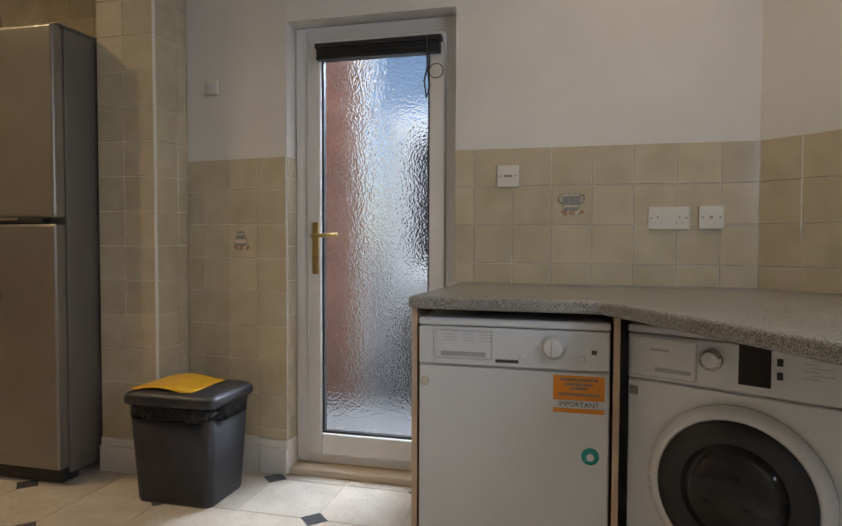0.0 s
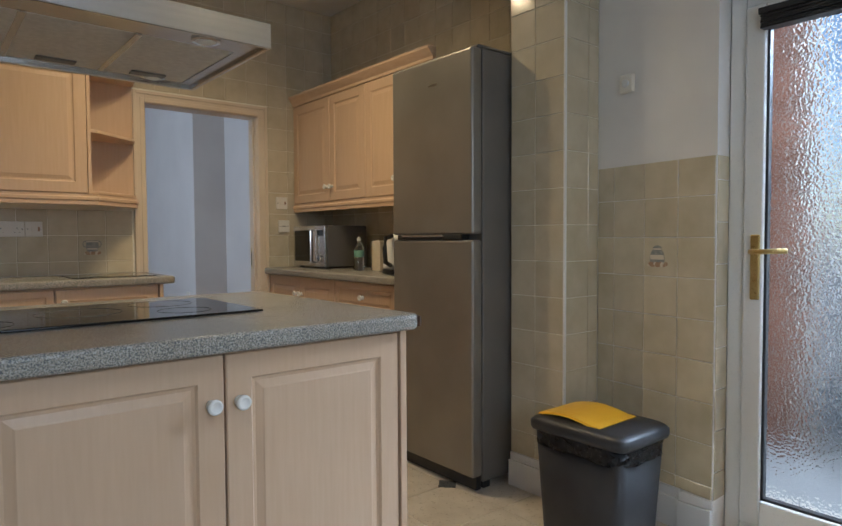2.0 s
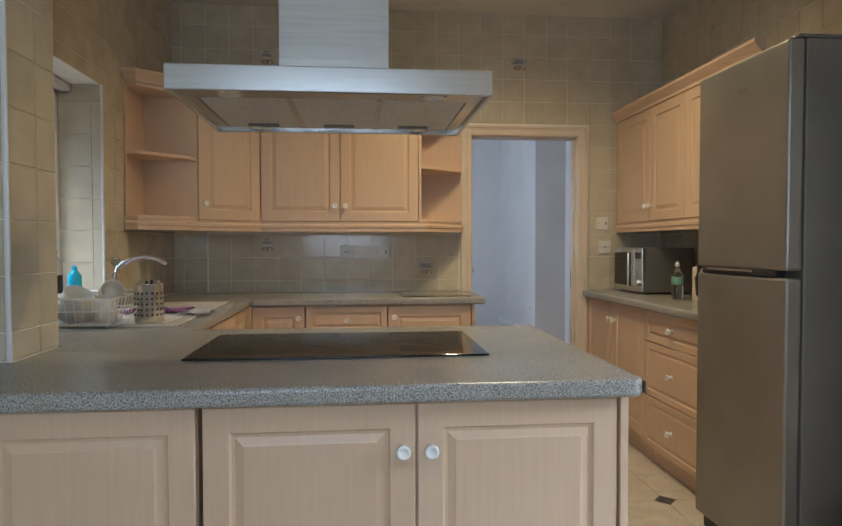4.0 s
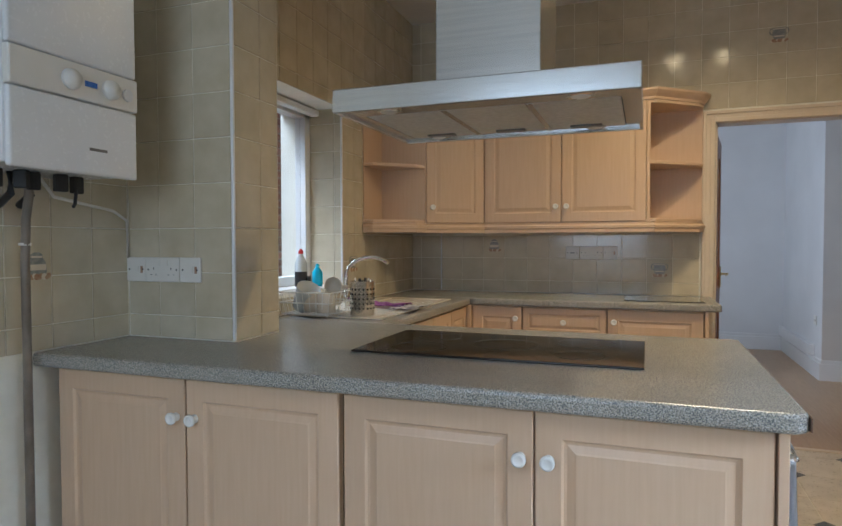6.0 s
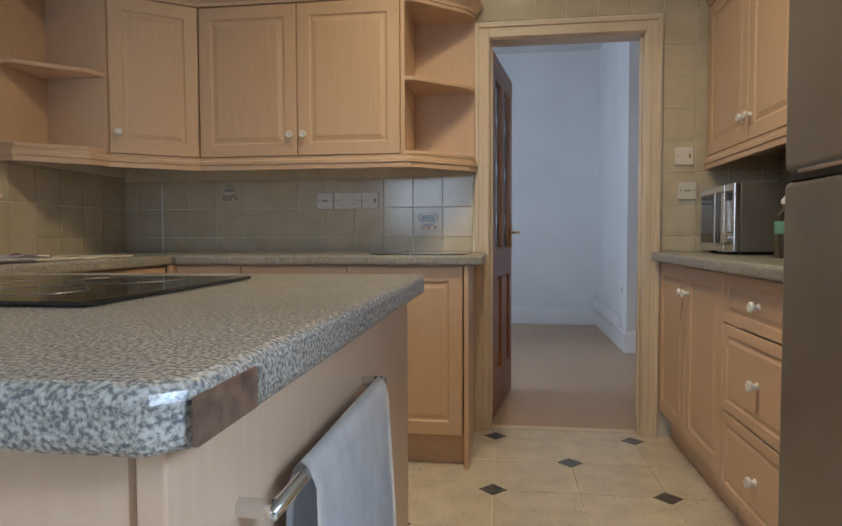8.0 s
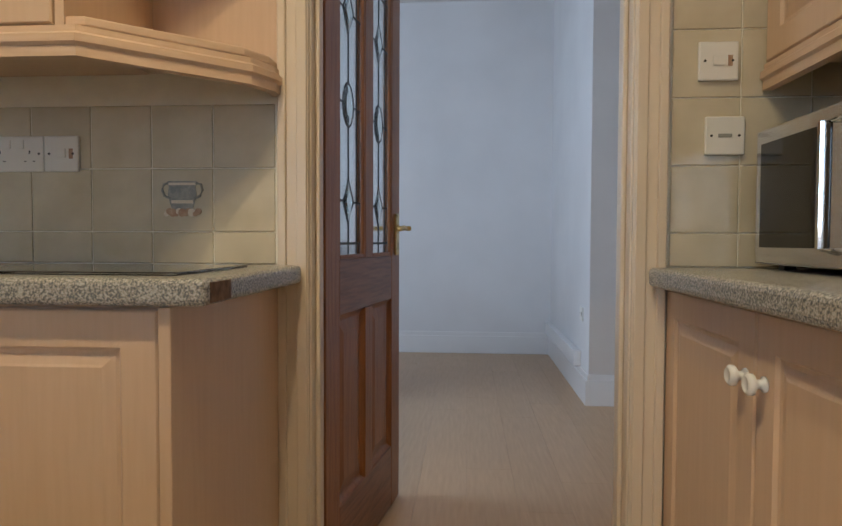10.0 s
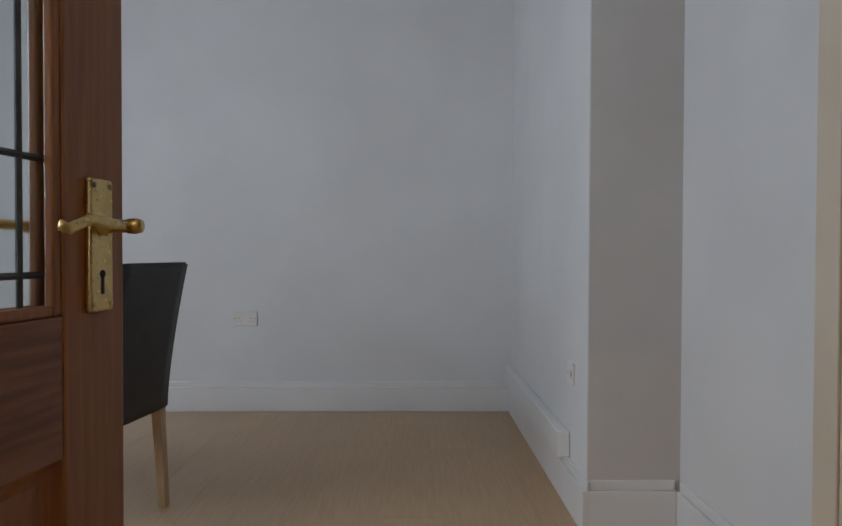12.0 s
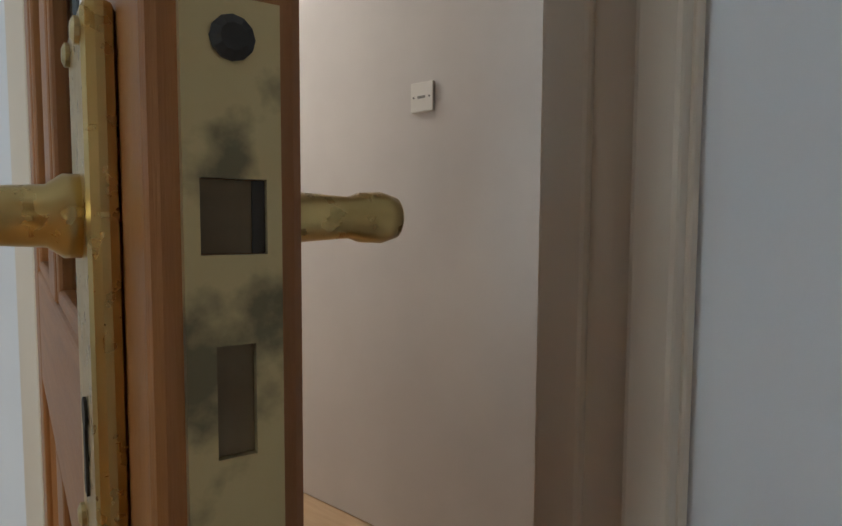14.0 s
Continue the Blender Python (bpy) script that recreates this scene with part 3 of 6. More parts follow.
def sink_window():
    w = tagged(thing("window_1", (-2.2, 1.5, 1.0), "white framed sink window with an open casement", "window"), kind="structure")
    x = -2.2
    fr = bmesh.new()
    y0, y1, z0, z1 = 1.133, 1.882, 1.014, 1.983
    for r in ((x - 0.035, x + 0.035, y0, y0 + 0.05, z0, z1), (x - 0.035, x + 0.035, y1 - 0.05, y1, z0, z1), (x - 0.035, x + 0.035, y0, y1, z0, z0 + 0.05), (x - 0.035, x + 0.035, y0, y1, z1 - 0.05, z1),
              (x - 0.03, x + 0.04, 1.355, 1.405, z0 + 0.05, z1 - 0.05)):
        box(*r, bevel=0.004, bm=fr)
    part("window_frame", fr, M_UPVC, w)
    for a, b in ((y0 + 0.05, 1.355), (1.405, y1 - 0.05)):
        p = part("pane", box(x - 0.004, x + 0.004, a, b, z0 + 0.05, z1 - 0.05), M_GLASS, w)
        p.visible_shadow = False
    part("handle", box(x + 0.04, x + 0.07, 1.37, 1.39, 1.45, 1.56, 0.006), M_UPVC, w, "white casement handle")
    part("blind_rail", box(x + 0.05, x + 0.10, y0 + 0.004, y1 - 0.004, 1.945, 1.98, 0.008), M_UPVC, w, "white blind headrail")
    return w


sink_window()


# ---- panelled glazed doors ----


def lever_handle(parent, m4, m, mirror=1):
    """Backplate and scrolled lever; local x along the door, -y out of its face, z up; origin at the spindle."""
    plate = box(-0.0205, 0.0205, -0.008, 0, -0.098, 0.054, 0.003)
    p = part("handle_plate", placed(plate, m4), m, parent, "aged brass backplate")
    for sx in (-0.0145, 0.0145):
        for sz in (-0.090, 0.046):
            part("screw", placed(lathe([(0.0035, 0), (0.0035, 0.0012), (0.002, 0.002)], 10), m4 @ pose(sx, -0.008, sz, 90)), M_TARN, p)
    key = bmesh.new()
    box(-0.0025, 0.0025, -0.0088, -0.006, -0.078, -0.055, bm=key)
    merge(key, placed(lathe([(0.0048, 0), (0.0048, 0.0028)], 12), pose(0, -0.006, -0.055, 90)))
    part("keyhole", placed(key, m4), M_SLOT, p, "dark keyhole")
    s = mirror
    part("spindle_rose", placed(lathe([(0.0115, 0), (0.0115, 0.006), (0.0085, 0.010), (0.0072, 0.032), (0.0088, 0.036), (0.0092, 0.044), (0.0075, 0.050), (0.003, 0.052)], 18), m4 @ pose(0, -0.006, 0, 90)), m, p, "", True)
    pts = [(0, -0.043, 0), (s * 0.02, -0.046, 0), (s * 0.05, -0.048, 0.001), (s * 0.075, -0.048, 0.004), (s * 0.09, -0.047, -0.001), (s * 0.104, -0.046, -0.007), (s * 0.116, -0.045, -0.004)]
    lev = tube(pts, 0.0060, 12)
    for v in lev.verts:
        k = abs(v.co.x)
        c = Vector((v.co.x, -0.046, 0.001))
        f = 0.80 + 0.30 * math.exp(-((k - 0.055) / 0.018) ** 2) - 0.35 * max(0, (k - 0.08) / 0.036)
        v.co.y = c.y + (v.co.y - c.y) * f
        v.co.z = c.z + (v.co.z - c.z) * f if k < 0.07 else v.co.z
    part("lever", placed(lev, m4), m, p, "scrolled brass lever", True)
    return p


def glazed_door(name, m4, label, m_v, m_h, m_handle, glass_z=0.91, rail=0.155, w=0.745, h=1.955, t=0.036, lever_far=True, hinge_left=True):
    """Half-glazed four-panel door. Local x from the hinge, z up, front face at y=0 facing -y."""
    d = thing(name, m4.translation, label, "door")
    stile, mull, toprail = 0.105, 0.075, 0.11
    g0, g1 = stile, w - stile
    mid = (g0 + g1) / 2
    zt = h - toprail
    z_lo, z_pan1, z_pan0 = 0.22, glass_z - rail, 0.22
    for a, b in ((0, stile), (w - stile, w)):
        part("stile", placed(box(a, b, 0, t, 0, h, 0.003), m4), m_v, d)
    for a, b in ((0, z_lo), (z_pan1, glass_z), (zt, h)):
        part("rail", placed(box(g0, g1, 0.0005, t - 0.0005, a, b, 0.003), m4), m_h, d)
    for a, b in ((z_lo, z_pan1), (glass_z, zt)):
        part("muntin", placed(box(mid - mull / 2, mid + mull / 2, 0.0005, t - 0.0005, a, b, 0.003), m4), m_v, d)
    for a, b in ((g0, mid - mull / 2), (mid + mull / 2, g1)):
        for side in (0, 1):
            fl = pose(0, 0, 0) if side == 0 else pose(a + b, t, 0, 0, 0, 180)
            pm = placed(panel(b - a, z_pan1 - z_pan0, 0.010, [(0, 0.0), (0.012, 0.008), (0.02, 0.010), (0.05, 0.004), (0.055, 0.003)]), fl @ pose(a, 0.006, z_pan0))
            part("panel", placed(pm, m4), m_v, d)
            bead = bmesh.new()
            for r in ((a, a + 0.012, glass_z, zt), (b - 0.012, b, glass_z, zt)):
                box(r[0], r[1], 0.002 if side == 0 else t - 0.014, 0.014 if side == 0 else t - 0.002, r[2], r[3], 0.003, bm=bead)
            for z in ((glass_z, glass_z + 0.012), (zt - 0.012, zt)):
                box(a + 0.012, b - 0.012, 0.002 if side == 0 else t - 0.014, 0.014 if side == 0 else t - 0.002, z[0], z[1], 0.003, bm=bead)
            part("glazing_bead", placed(bead, m4), m_v, d)
        ga, gb, gz0, gz1 = a + 0.006, b - 0.006, glass_z + 0.006, zt - 0.006
        pane = part("pane", placed(box(ga, gb, t / 2 - 0.002, t / 2 + 0.002, gz0, gz1), m4), M_LEADGLASS, d, "clear textured leaded glass")
        pane.visible_shadow = False
        ca, W, H = (ga + gb) / 2, gb - ga, gz1 - gz0
        lines = [[(ca - W * 0.34, gz0), (ca - W * 0.34, gz1)], [(ca + W * 0.34, gz0), (ca + W * 0.34, gz1)],
                 [(ga, gz0 + 0.038), (gb, gz0 + 0.038)], [(ga, gz1 - 0.055), (gb, gz1 - 0.055)]]
        dz, dh, dw = gz0 + 0.160, 0.064, W * 0.20
        oz, oh, ow = gz0 + 0.44, 0.061, W * 0.20
        dz2 = gz1 - 0.215
        dia = lambda c: [(ca, c - dh), (ca + dw, c), (ca, c + dh), (ca - dw, c)]
        lines += [[(ca, gz0), (ca, dz - dh)], [(ca, dz + dh), (ca, oz - oh)], [(ca, oz + oh), (ca, dz2 - dh)], [(ca, dz2 + dh), (ca, gz1)]]
        for c, ww in ((dz, dw), (oz, ow), (dz2, dw)):
            lines += [[(ga, c), (ca - ww, c)], [(ca + ww, c), (gb, c)]]
        lead = bmesh.new()
        for ln in lines:
            merge(lead, tube([(x, t / 2, z) for x, z in ln], 0.0042, 6))
        oval = [(ca + ow * math.cos(k * math.pi / 12), oz + oh * math.sin(k * math.pi / 12)) for k in range(24)]
        for loop in (dia(dz), dia(dz2), oval):
            merge(lead, tube([(x, t / 2, z) for x, z in loop], 0.0046, 6, True))
        part("lead_came", placed(lead, m4), M_LEAD, pane, "dark lead strips")
        for loop in (dia(dz), dia(dz2), oval):
            jb = bmesh.new()
            n = len(loop)
            cx, cz = ca, sum(z for _, z in loop) / n
            for yy in (t / 2 - 0.006, t / 2 + 0.006):
                rim = [jb.verts.new((x, t / 2 + (0.0022 if yy > t / 2 else -0.0022), z)) for x, z in loop]
                inn = [jb.verts.new((cx + (x - cx) * 0.6, yy, cz + (z - cz) * 0.6)) for x, z in loop]
                for k in range(n):
                    jb.faces.new((rim[k], rim[(k + 1) % n], inn[(k + 1) % n], inn[k]))
                jb.faces.new(inn)
            bmesh.ops.recalc_face_normals(jb, faces=jb.faces)
            jw = part("jewel", placed(jb, m4), M_BEVEL, pane, "bevelled glass jewel")
            jw.visible_shadow = False
    hx, hz = w - 0.052, 1.008
    lever_handle(d, m4 @ pose(hx, 0, hz), m_handle, -1)
    lever_handle(d, m4 @ pose(hx, t, hz, 0, 0, 180), m_handle, 1)
    lock = bmesh.new()
    fx = w
    rects = ((-0.011, 0.011, -0.099, -0.055), (-0.011, 0.011, -0.029, -0.0085), (-0.011, 0.011, 0.0085, 0.048), (-0.011, -0.0045, -0.055, -0.029), (0.0045, 0.011, -0.055, -0.029), (-0.011, -0.0075, -0.0085, 0.0085), (0.0075, 0.011, -0.0085, 0.0085))
    for ya, yb, za, zb in rects:
        box(fx - 0.002, fx + 0.0025, t / 2 + ya, t / 2 + yb, hz + za, hz + zb, bm=lock)
    lk = part("lock_plate", placed(lock, m4), M_TARN, d, "tarnished brass lock faceplate")
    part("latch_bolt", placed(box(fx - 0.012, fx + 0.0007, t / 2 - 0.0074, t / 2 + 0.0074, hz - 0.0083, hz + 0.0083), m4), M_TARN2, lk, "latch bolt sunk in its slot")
    # thin dark strip laid on the bolt stands in for shade along its edge
    part("latch_shade_strip", placed(box(fx - 0.001, fx + 0.0012, t / 2 + 0.0044, t / 2 + 0.0074, hz - 0.0083, hz + 0.0083), m4), M_SLOT, lk)
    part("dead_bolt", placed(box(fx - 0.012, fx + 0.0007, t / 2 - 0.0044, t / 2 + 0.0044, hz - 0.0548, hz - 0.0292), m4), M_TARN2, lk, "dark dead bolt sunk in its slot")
    for sz in (0.039, -0.090):
        part("screw", placed(lathe([(0.005, 0), (0.005, 0.001), (0.003, 0.002)], 12), m4 @ pose(fx + 0.0025, t / 2, hz + sz, 0, 90)), M_SLOT, lk)
    for z in (0.25, 1.68):
        part("hinge", placed(box(-0.004, 0.03, t, t + 0.003, z, z + 0.09, 0.001), m4), M_BRASS, d, "brass hinge leaf")
        part("hinge_pin", placed(lathe([(0.005, 0), (0.005, 0.095)], 10), m4 @ pose(-0.005, t + 0.004, z)), M_BRASS, d)
    return d


KD = pose(DX0 + 0.006, NY2 + 0.006, 0.006, 0, 0, 81.5)
glazed_door("dining_door", KD, "dark red-brown half-glazed dining room door standing open", M_MAHOG, M_MAHOGH, M_BRASS)
HD = pose(1.388, 4.336, 0.006, 0, 0, 254.9)
glazed_door("hall_door", HD, "honey-brown half-glazed hall door standing ajar", M_PINE, M_PINEH, M_BRASS, glass_z=0.945, rail=0.127, w=0.80)

sp = thing("strike_plate", (DX1, 3.085, 0.98), "tarnished brass strike plate let into the door jamb", "strike plate")
part("plate", box(DX1 - 0.002, DX1 + 0.001, 3.083, 3.108, 0.905, 1.05, 0.0008, 1), M_TARN, sp)
part("keep", box(DX1 - 0.003, DX1, 3.087, 3.101, 0.978, 1.018), M_SLOT, sp, "dark latch keep")
part("bolt_keep", box(DX1 - 0.003, DX1, 3.087, 3.101, 0.925, 0.962), M_SLOT, sp, "dark bolt keep")
for z in (0.912, 1.036):
    part("screw", placed(lathe([(0.004, 0), (0.004, 0.001), (0.002, 0.0016)], 10), pose(DX1 - 0.002, 3.0955, z, 0, -90)), M_BRASS, sp)

# ---- kitchen units ----
WT, WTH = 0.91, 0.042


def knob(parent, x, y, z, turn, r=0.017):
    b = lathe([(0.0125, 0), (0.0125, 0.003), (0.0075, 0.006), (0.0075, 0.013), (r, 0.019), (r, 0.026), (r * 0.72, 0.030), (r * 0.66, 0.029)], 18)
    return part("knob", placed(b, face_pose(x, y, z, turn) @ pose(0, 0, 0, 90)), M_KNOB, parent, "white ceramic knob", True)


def front(parent, x, y, z, w, h, turn, rings=DOOR_RINGS, name="door", knob_at=None):
    """A panelled front with its lower left corner at x, y, z, seen from outside."""
    m4 = face_pose(x, y, z, turn)
    d = part(name, placed(panel(w, h, 0.018, rings), m4), M_OAK, parent)
    if knob_at:
        for kx, kz in knob_at:
            p = m4 @ Vector((kx, 0, kz))
            knob(d, p.x, p.y, p.z, turn)
    return d


def base_unit(x, y, turn, w, kind, depth=0.55, label="limed oak base cupboard under the worktop"):
    """A base unit whose front lower left corner is at x, y; kinds: pair, one_l, one_r, drawers, drawer_door."""
    u = thing("base_cabinet", (x, y, 0), label, "kitchen cabinet", "base cabinets")
    m4 = face_pose(x, y, 0, turn)
    part("body", placed(box(0.001, w - 0.001, 0.020, depth, 0.13, WT - WTH - 0.002), m4), M_OAK, u)
    part("plinth", placed(box(0.001, w - 0.001, 0.06, 0.078, 0.0, 0.129), m4), M_OAKH, u)
    z0, z1 = 0.14, WT - WTH - 0.008
    at = lambda a, b: m4 @ Vector((a, 0, b))
    g = 0.0025
    if kind == "pair":
        hw = w / 2
        for k in (0, 1):
            p = at(k * hw + g, z0)
            front(u, p.x, p.y, p.z, hw - 2 * g, z1 - z0, turn, knob_at=[((hw - 0.034) if k == 0 else 0.03, z1 - z0 - 0.108)])
    elif kind in ("one_l", "one_r"):
        p = at(g, z0)
        front(u, p.x, p.y, p.z, w - 2 * g, z1 - z0, turn, knob_at=[(0.034 if kind == "one_l" else w - 0.038, z1 - z0 - 0.066)])
    elif kind == "drawers":
        for a, b in ((0.693, z1), (0.393, 0.687), (z0 - 0.03, 0.387)):
            p = at(g, a)
            front(u, p.x, p.y, p.z, w - 2 * g, b - a, turn, DRAWER_RINGS, "drawer", [((w - 2 * g) / 2, (b - a) / 2)])
    elif kind == "drawer_door":
        p = at(g, 0.70)
        front(u, p.x, p.y, p.z, w - 2 * g, z1 - 0.70, turn, DRAWER_RINGS, "drawer", [((w - 2 * g) / 2, (z1 - 0.70) / 2)])
        p = at(g, z0)
        front(u, p.x, p.y, p.z, w - 2 * g, 0.694 - z0, turn, knob_at=[(0.034, 0.694 - z0 - 0.07)])
    return u


# hob counter
PEN_FY = 0.205
base_unit(-1.10, PEN_FY, 0, 0.965, "pair", 0.9, "limed oak double base cupboard under the hob counter")
base_unit(-2.075, PEN_FY, 0, 0.965, "pair", 0.34, "limed oak double base cupboard under the hob counter")
pe = thing("counter_end_panel", (-0.12, 0.6, 0), "pale oak end panel of the hob counter", "panel")
part("board", box(-0.133, -0.113, 0.20, 1.12, 0.0, WT - WTH - 0.002, 0.002), M_OAK, pe)
pb = thing("counter_back_panel", (-0.8, 1.11, 0), "pale oak back panel of the hob counter", "panel")
part("board", box(-1.38, -0.135, 1.11, 1.125, 0.0, WT - WTH - 0.002, 0.001), M_OAK, pb)


def worktop(name, pts, label, z1=WT, th=WTH):
    c = Vector((sum(p[0] for p in pts) / len(pts), sum(p[1] for p in pts) / len(pts), z1 - th))
    w = thing(name, c, label, "worktop")
    bm = extrude_poly(pts, z1 - th, z1, 0.011, 3)
    part("slab", bm, M_GRANITE, w)
    return w


pen = worktop("hob_worktop", [(-2.135, 0.165), (-0.105, 0.165), (-0.082, 0.19), (-0.082, 1.16), (-1.37, 1.16), (-1.962, 1.16), (-1.962, 0.824), (-1.68, 0.824), (-1.68, 0.549), (-2.135, 0.549)],
              "grey speckled laminate worktop carrying the hob, end edging worn")
part("worn_edge", box(-0.0835, -0.0805, 0.178, 0.262, WT - WTH + 0.006, WT - 0.008), M_RAWEDGE, pen, "bare brown chipboard where edging is lost")
worktop("sink_worktop", [(-1.962, 1.163), (-1.385, 1.163), (-1.385, 2.44), (-1.962, 2.44)], "grey speckled laminate worktop holding the sink")
nwt = worktop("north_worktop", [(-1.962, 2.443), (-1.385, 2.443), (-1.36, 2.43), (-0.004, 2.43), (-0.004, 2.97), (-0.07, 2.99), (-1.962, 2.99)], "grey speckled laminate worktop beside the doorway")
part("worn_edge", box(-0.0045, -0.0025, 2.45, 2.53, WT - WTH + 0.005, WT - 0.006), M_RAWEDGE, nwt, "bare brown worn edge")
worktop("east_worktop", [(0.785, 1.42), (1.37, 1.42), (1.37, 2.993), (0.85, 2.993), (0.785, 2.965)], "grey speckled laminate worktop below the microwave")

# sink run and north run
base_unit(-1.402, 1.17, 90, 0.62, "pair", 0.55)
base_unit(-1.402, 1.795, 90, 0.62, "pair", 0.55)
base_unit(-1.378, 2.455, 0, 0.304, "one_r", 0.53)
base_unit(-1.071, 2.455, 0, 0.48, "drawer_door", 0.53)
base_unit(-0.588, 2.455, 0, 0.50, "one_l", 0.53)
cf = thing("corner_filler_panel", (-1.39, 2.45, 0), "pale oak filler strip in the corner of the units", "panel")
part("board", box(-1.402, -1.380, 2.425, 2.47, 0.13, WT - WTH - 0.003, 0.001), M_OAK, cf)
ep = thing("unit_end_panel", (-0.06, 2.7, 0), "pale oak end panel by the doorway", "panel")
part("board", box(-0.084, -0.064, 2.445, 2.99, 0.0, WT - WTH - 0.002, 0.002), M_OAK, ep)
# east run
base_unit(0.832, 2.985, -90, 0.878, "pair", 0.53)
base_unit(0.832, 2.103, -90, 0.605, "drawers", 0.53, "limed oak three drawer unit under the worktop")
fp = thing("unit_end_panel", (1.0, 1.46, 0), "pale oak end panel beside the fridge", "panel")
part("board", box(0.834, 1.37, 1.47, 1.492, 0.0, WT - WTH - 0.002, 0.002), M_OAK, fp)


def wall_unit(x, y, turn, w, doors, depth, label="limed oak wall cupboard with raised panel doors", z0=1.365, z1=2.07):
    u = thing("wall_cabinet", (x, y, z0), label, "kitchen cabinet", "wall cabinets")
    m4 = face_pose(x, y, 0, turn)
    part("body", placed(box(0.001, w - 0.001, 0.020, depth, z0, z1), m4), M_OAK, u)
    a = 0.0
    for k, (dw, kn) in enumerate(doors):
        p = m4 @ Vector((a + 0.002, 0, z0 + 0.003))
        front(u, p.x, p.y, p.z, dw - 0.004, z1 - z0 - 0.006, turn, knob_at=[((dw - 0.034) if kn == "r" else 0.03, 0.095)])
        a += dw
    return u


wall_unit(-1.352, 2.65, 0, 0.968, [(0.48, "r"), (0.486, "l")], 0.345)
# diagonal corner cupboard
dx, dy = -1.352 + 1.664, 2.65 - 2.42
dl, da = math.hypot(dx, dy), math.degrees(math.atan2(dy, dx))
cu = thing("wall_cabinet", (-1.75, 2.75, 1.365), "limed oak diagonal corner wall cupboard", "kitchen cabinet", "wall cabinets")
part("body", extrude_poly([(-1.655, 2.438), (-1.354, 2.668), (-1.354, 2.992), (-1.965, 2.992), (-1.965, 2.438)], 1.365, 2.07), M_OAK, cu)
front(cu, -1.664 + 0.004, 2.42 + 0.002, 1.368, dl - 0.008, 0.699, da, knob_at=[(0.034, 0.095)])


def open_shelves(name, pts, side_boxes, label):
    """An open end unit: three shelves of one outline between upright boards."""
    c = (sum(p[0] for p in pts) / len(pts), sum(p[1] for p in pts) / len(pts), 1.365)
    u = thing(name, c, label, "shelf unit")
    for z in (1.365, 1.70, 2.052):
        part("shelf", extrude_poly(pts, z, z + 0.018, 0.003, 2), M_OAKH, u)
    for b in side_boxes:
        part("back_board", box(*b, 0.001), M_OAK, u)
    return u


open_shelves("open_shelf_unit", [(-1.963, 2.15), (-1.90, 2.15), (-1.70, 2.33), (-1.672, 2.417), (-1.963, 2.417)],
             [(-1.966, -1.957, 2.15, 2.417, 1.366, 2.068), (-1.963, -1.668, 2.418, 2.436, 1.365, 2.07)], "open oak corner shelf unit beside the window")
open_shelves("open_shelf_unit", [(-0.383, 2.66), (-0.33, 2.66), (-0.10, 2.86), (-0.066, 2.93), (-0.066, 2.99), (-0.383, 2.99)],
             [(-0.383, -0.066, 2.984, 2.993, 1.366, 2.068), (-0.384, -0.366, 2.655, 2.983, 1.365, 2.07)], "open oak end shelf unit beside the doorway")


def run_trim(name, pts, z0, z1, steps, label, closed=False):
    """A moulding that follows a line of plan points; steps are (out, z share) pairs of its face."""
    u = thing(name, (*pts[len(pts) // 2], z0), label, "moulding")
    n = len(pts)
    norm = []
    for k in range(n):
        a = Vector(pts[max(0, k - 1)])
        b = Vector(pts[min(n - 1, k + 1)])
        c = Vector(pts[k])
        n1 = (c - a).normalized() if k else (b - c).normalized()
        n2 = (b - c).normalized() if k < n - 1 else n1
        t = (n1 + n2).normalized()
        cosh = max(0.5, t.dot(n1))
        norm.append(Vector((t.y, -t.x)) / cosh)
    bm = bmesh.new()
    prof = [(-0.018, 0.0)] + steps + [(-0.018, 1.0)]
    grid = [[bm.verts.new((pts[k][0] + norm[k].x * o, pts[k][1] + norm[k].y * o, z0 + (z1 - z0) * s)) for o, s in prof] for k in range(n)]
    m = len(prof)
    for a, b in zip(grid, grid[1:]):
        for j in range(m):
            bm.faces.new((a[j], a[(j + 1) % m], b[(j + 1) % m], b[j]))
    bm.faces.new(grid[0])
    bm.faces.new(grid[-1][::-1])
    bmesh.ops.recalc_face_normals(bm, faces=bm.faces)
    part("strip", bm, M_OAKH, u)
    return u


NLINE = [(-1.962, 2.145), (-1.90, 2.145), (-1.69, 2.325), (-1.664, 2.42), (-1.352, 2.65), (-0.34, 2.65), (-0.09, 2.87), (-0.06, 2.94), (-0.06, 2.985)]
run_trim("cornice", NLINE, 2.072, 2.132, [(0.002, 0.0), (0.004, 0.25), (0.022, 0.55), (0.034, 0.8), (0.034, 1.0)], "limed oak cornice along the wall cupboards")
run_trim("pelmet", NLINE, 1.306, 1.363, [(0.004, 0.0), (0.004, 0.35), (0.010, 0.45), (0.010, 0.7), (0.002, 0.8), (0.002, 1.0)], "limed oak light pelmet under the wall cupboards")
wall_unit(1.04, 2.99, -90, 1.57, [(0.50, "r"), (0.42, "l"), (0.35, "r"), (0.30, "l")], 0.33)
ELINE = [(1.35, 2.992), (1.04, 2.992), (1.04, 1.42), (1.35, 1.42)]
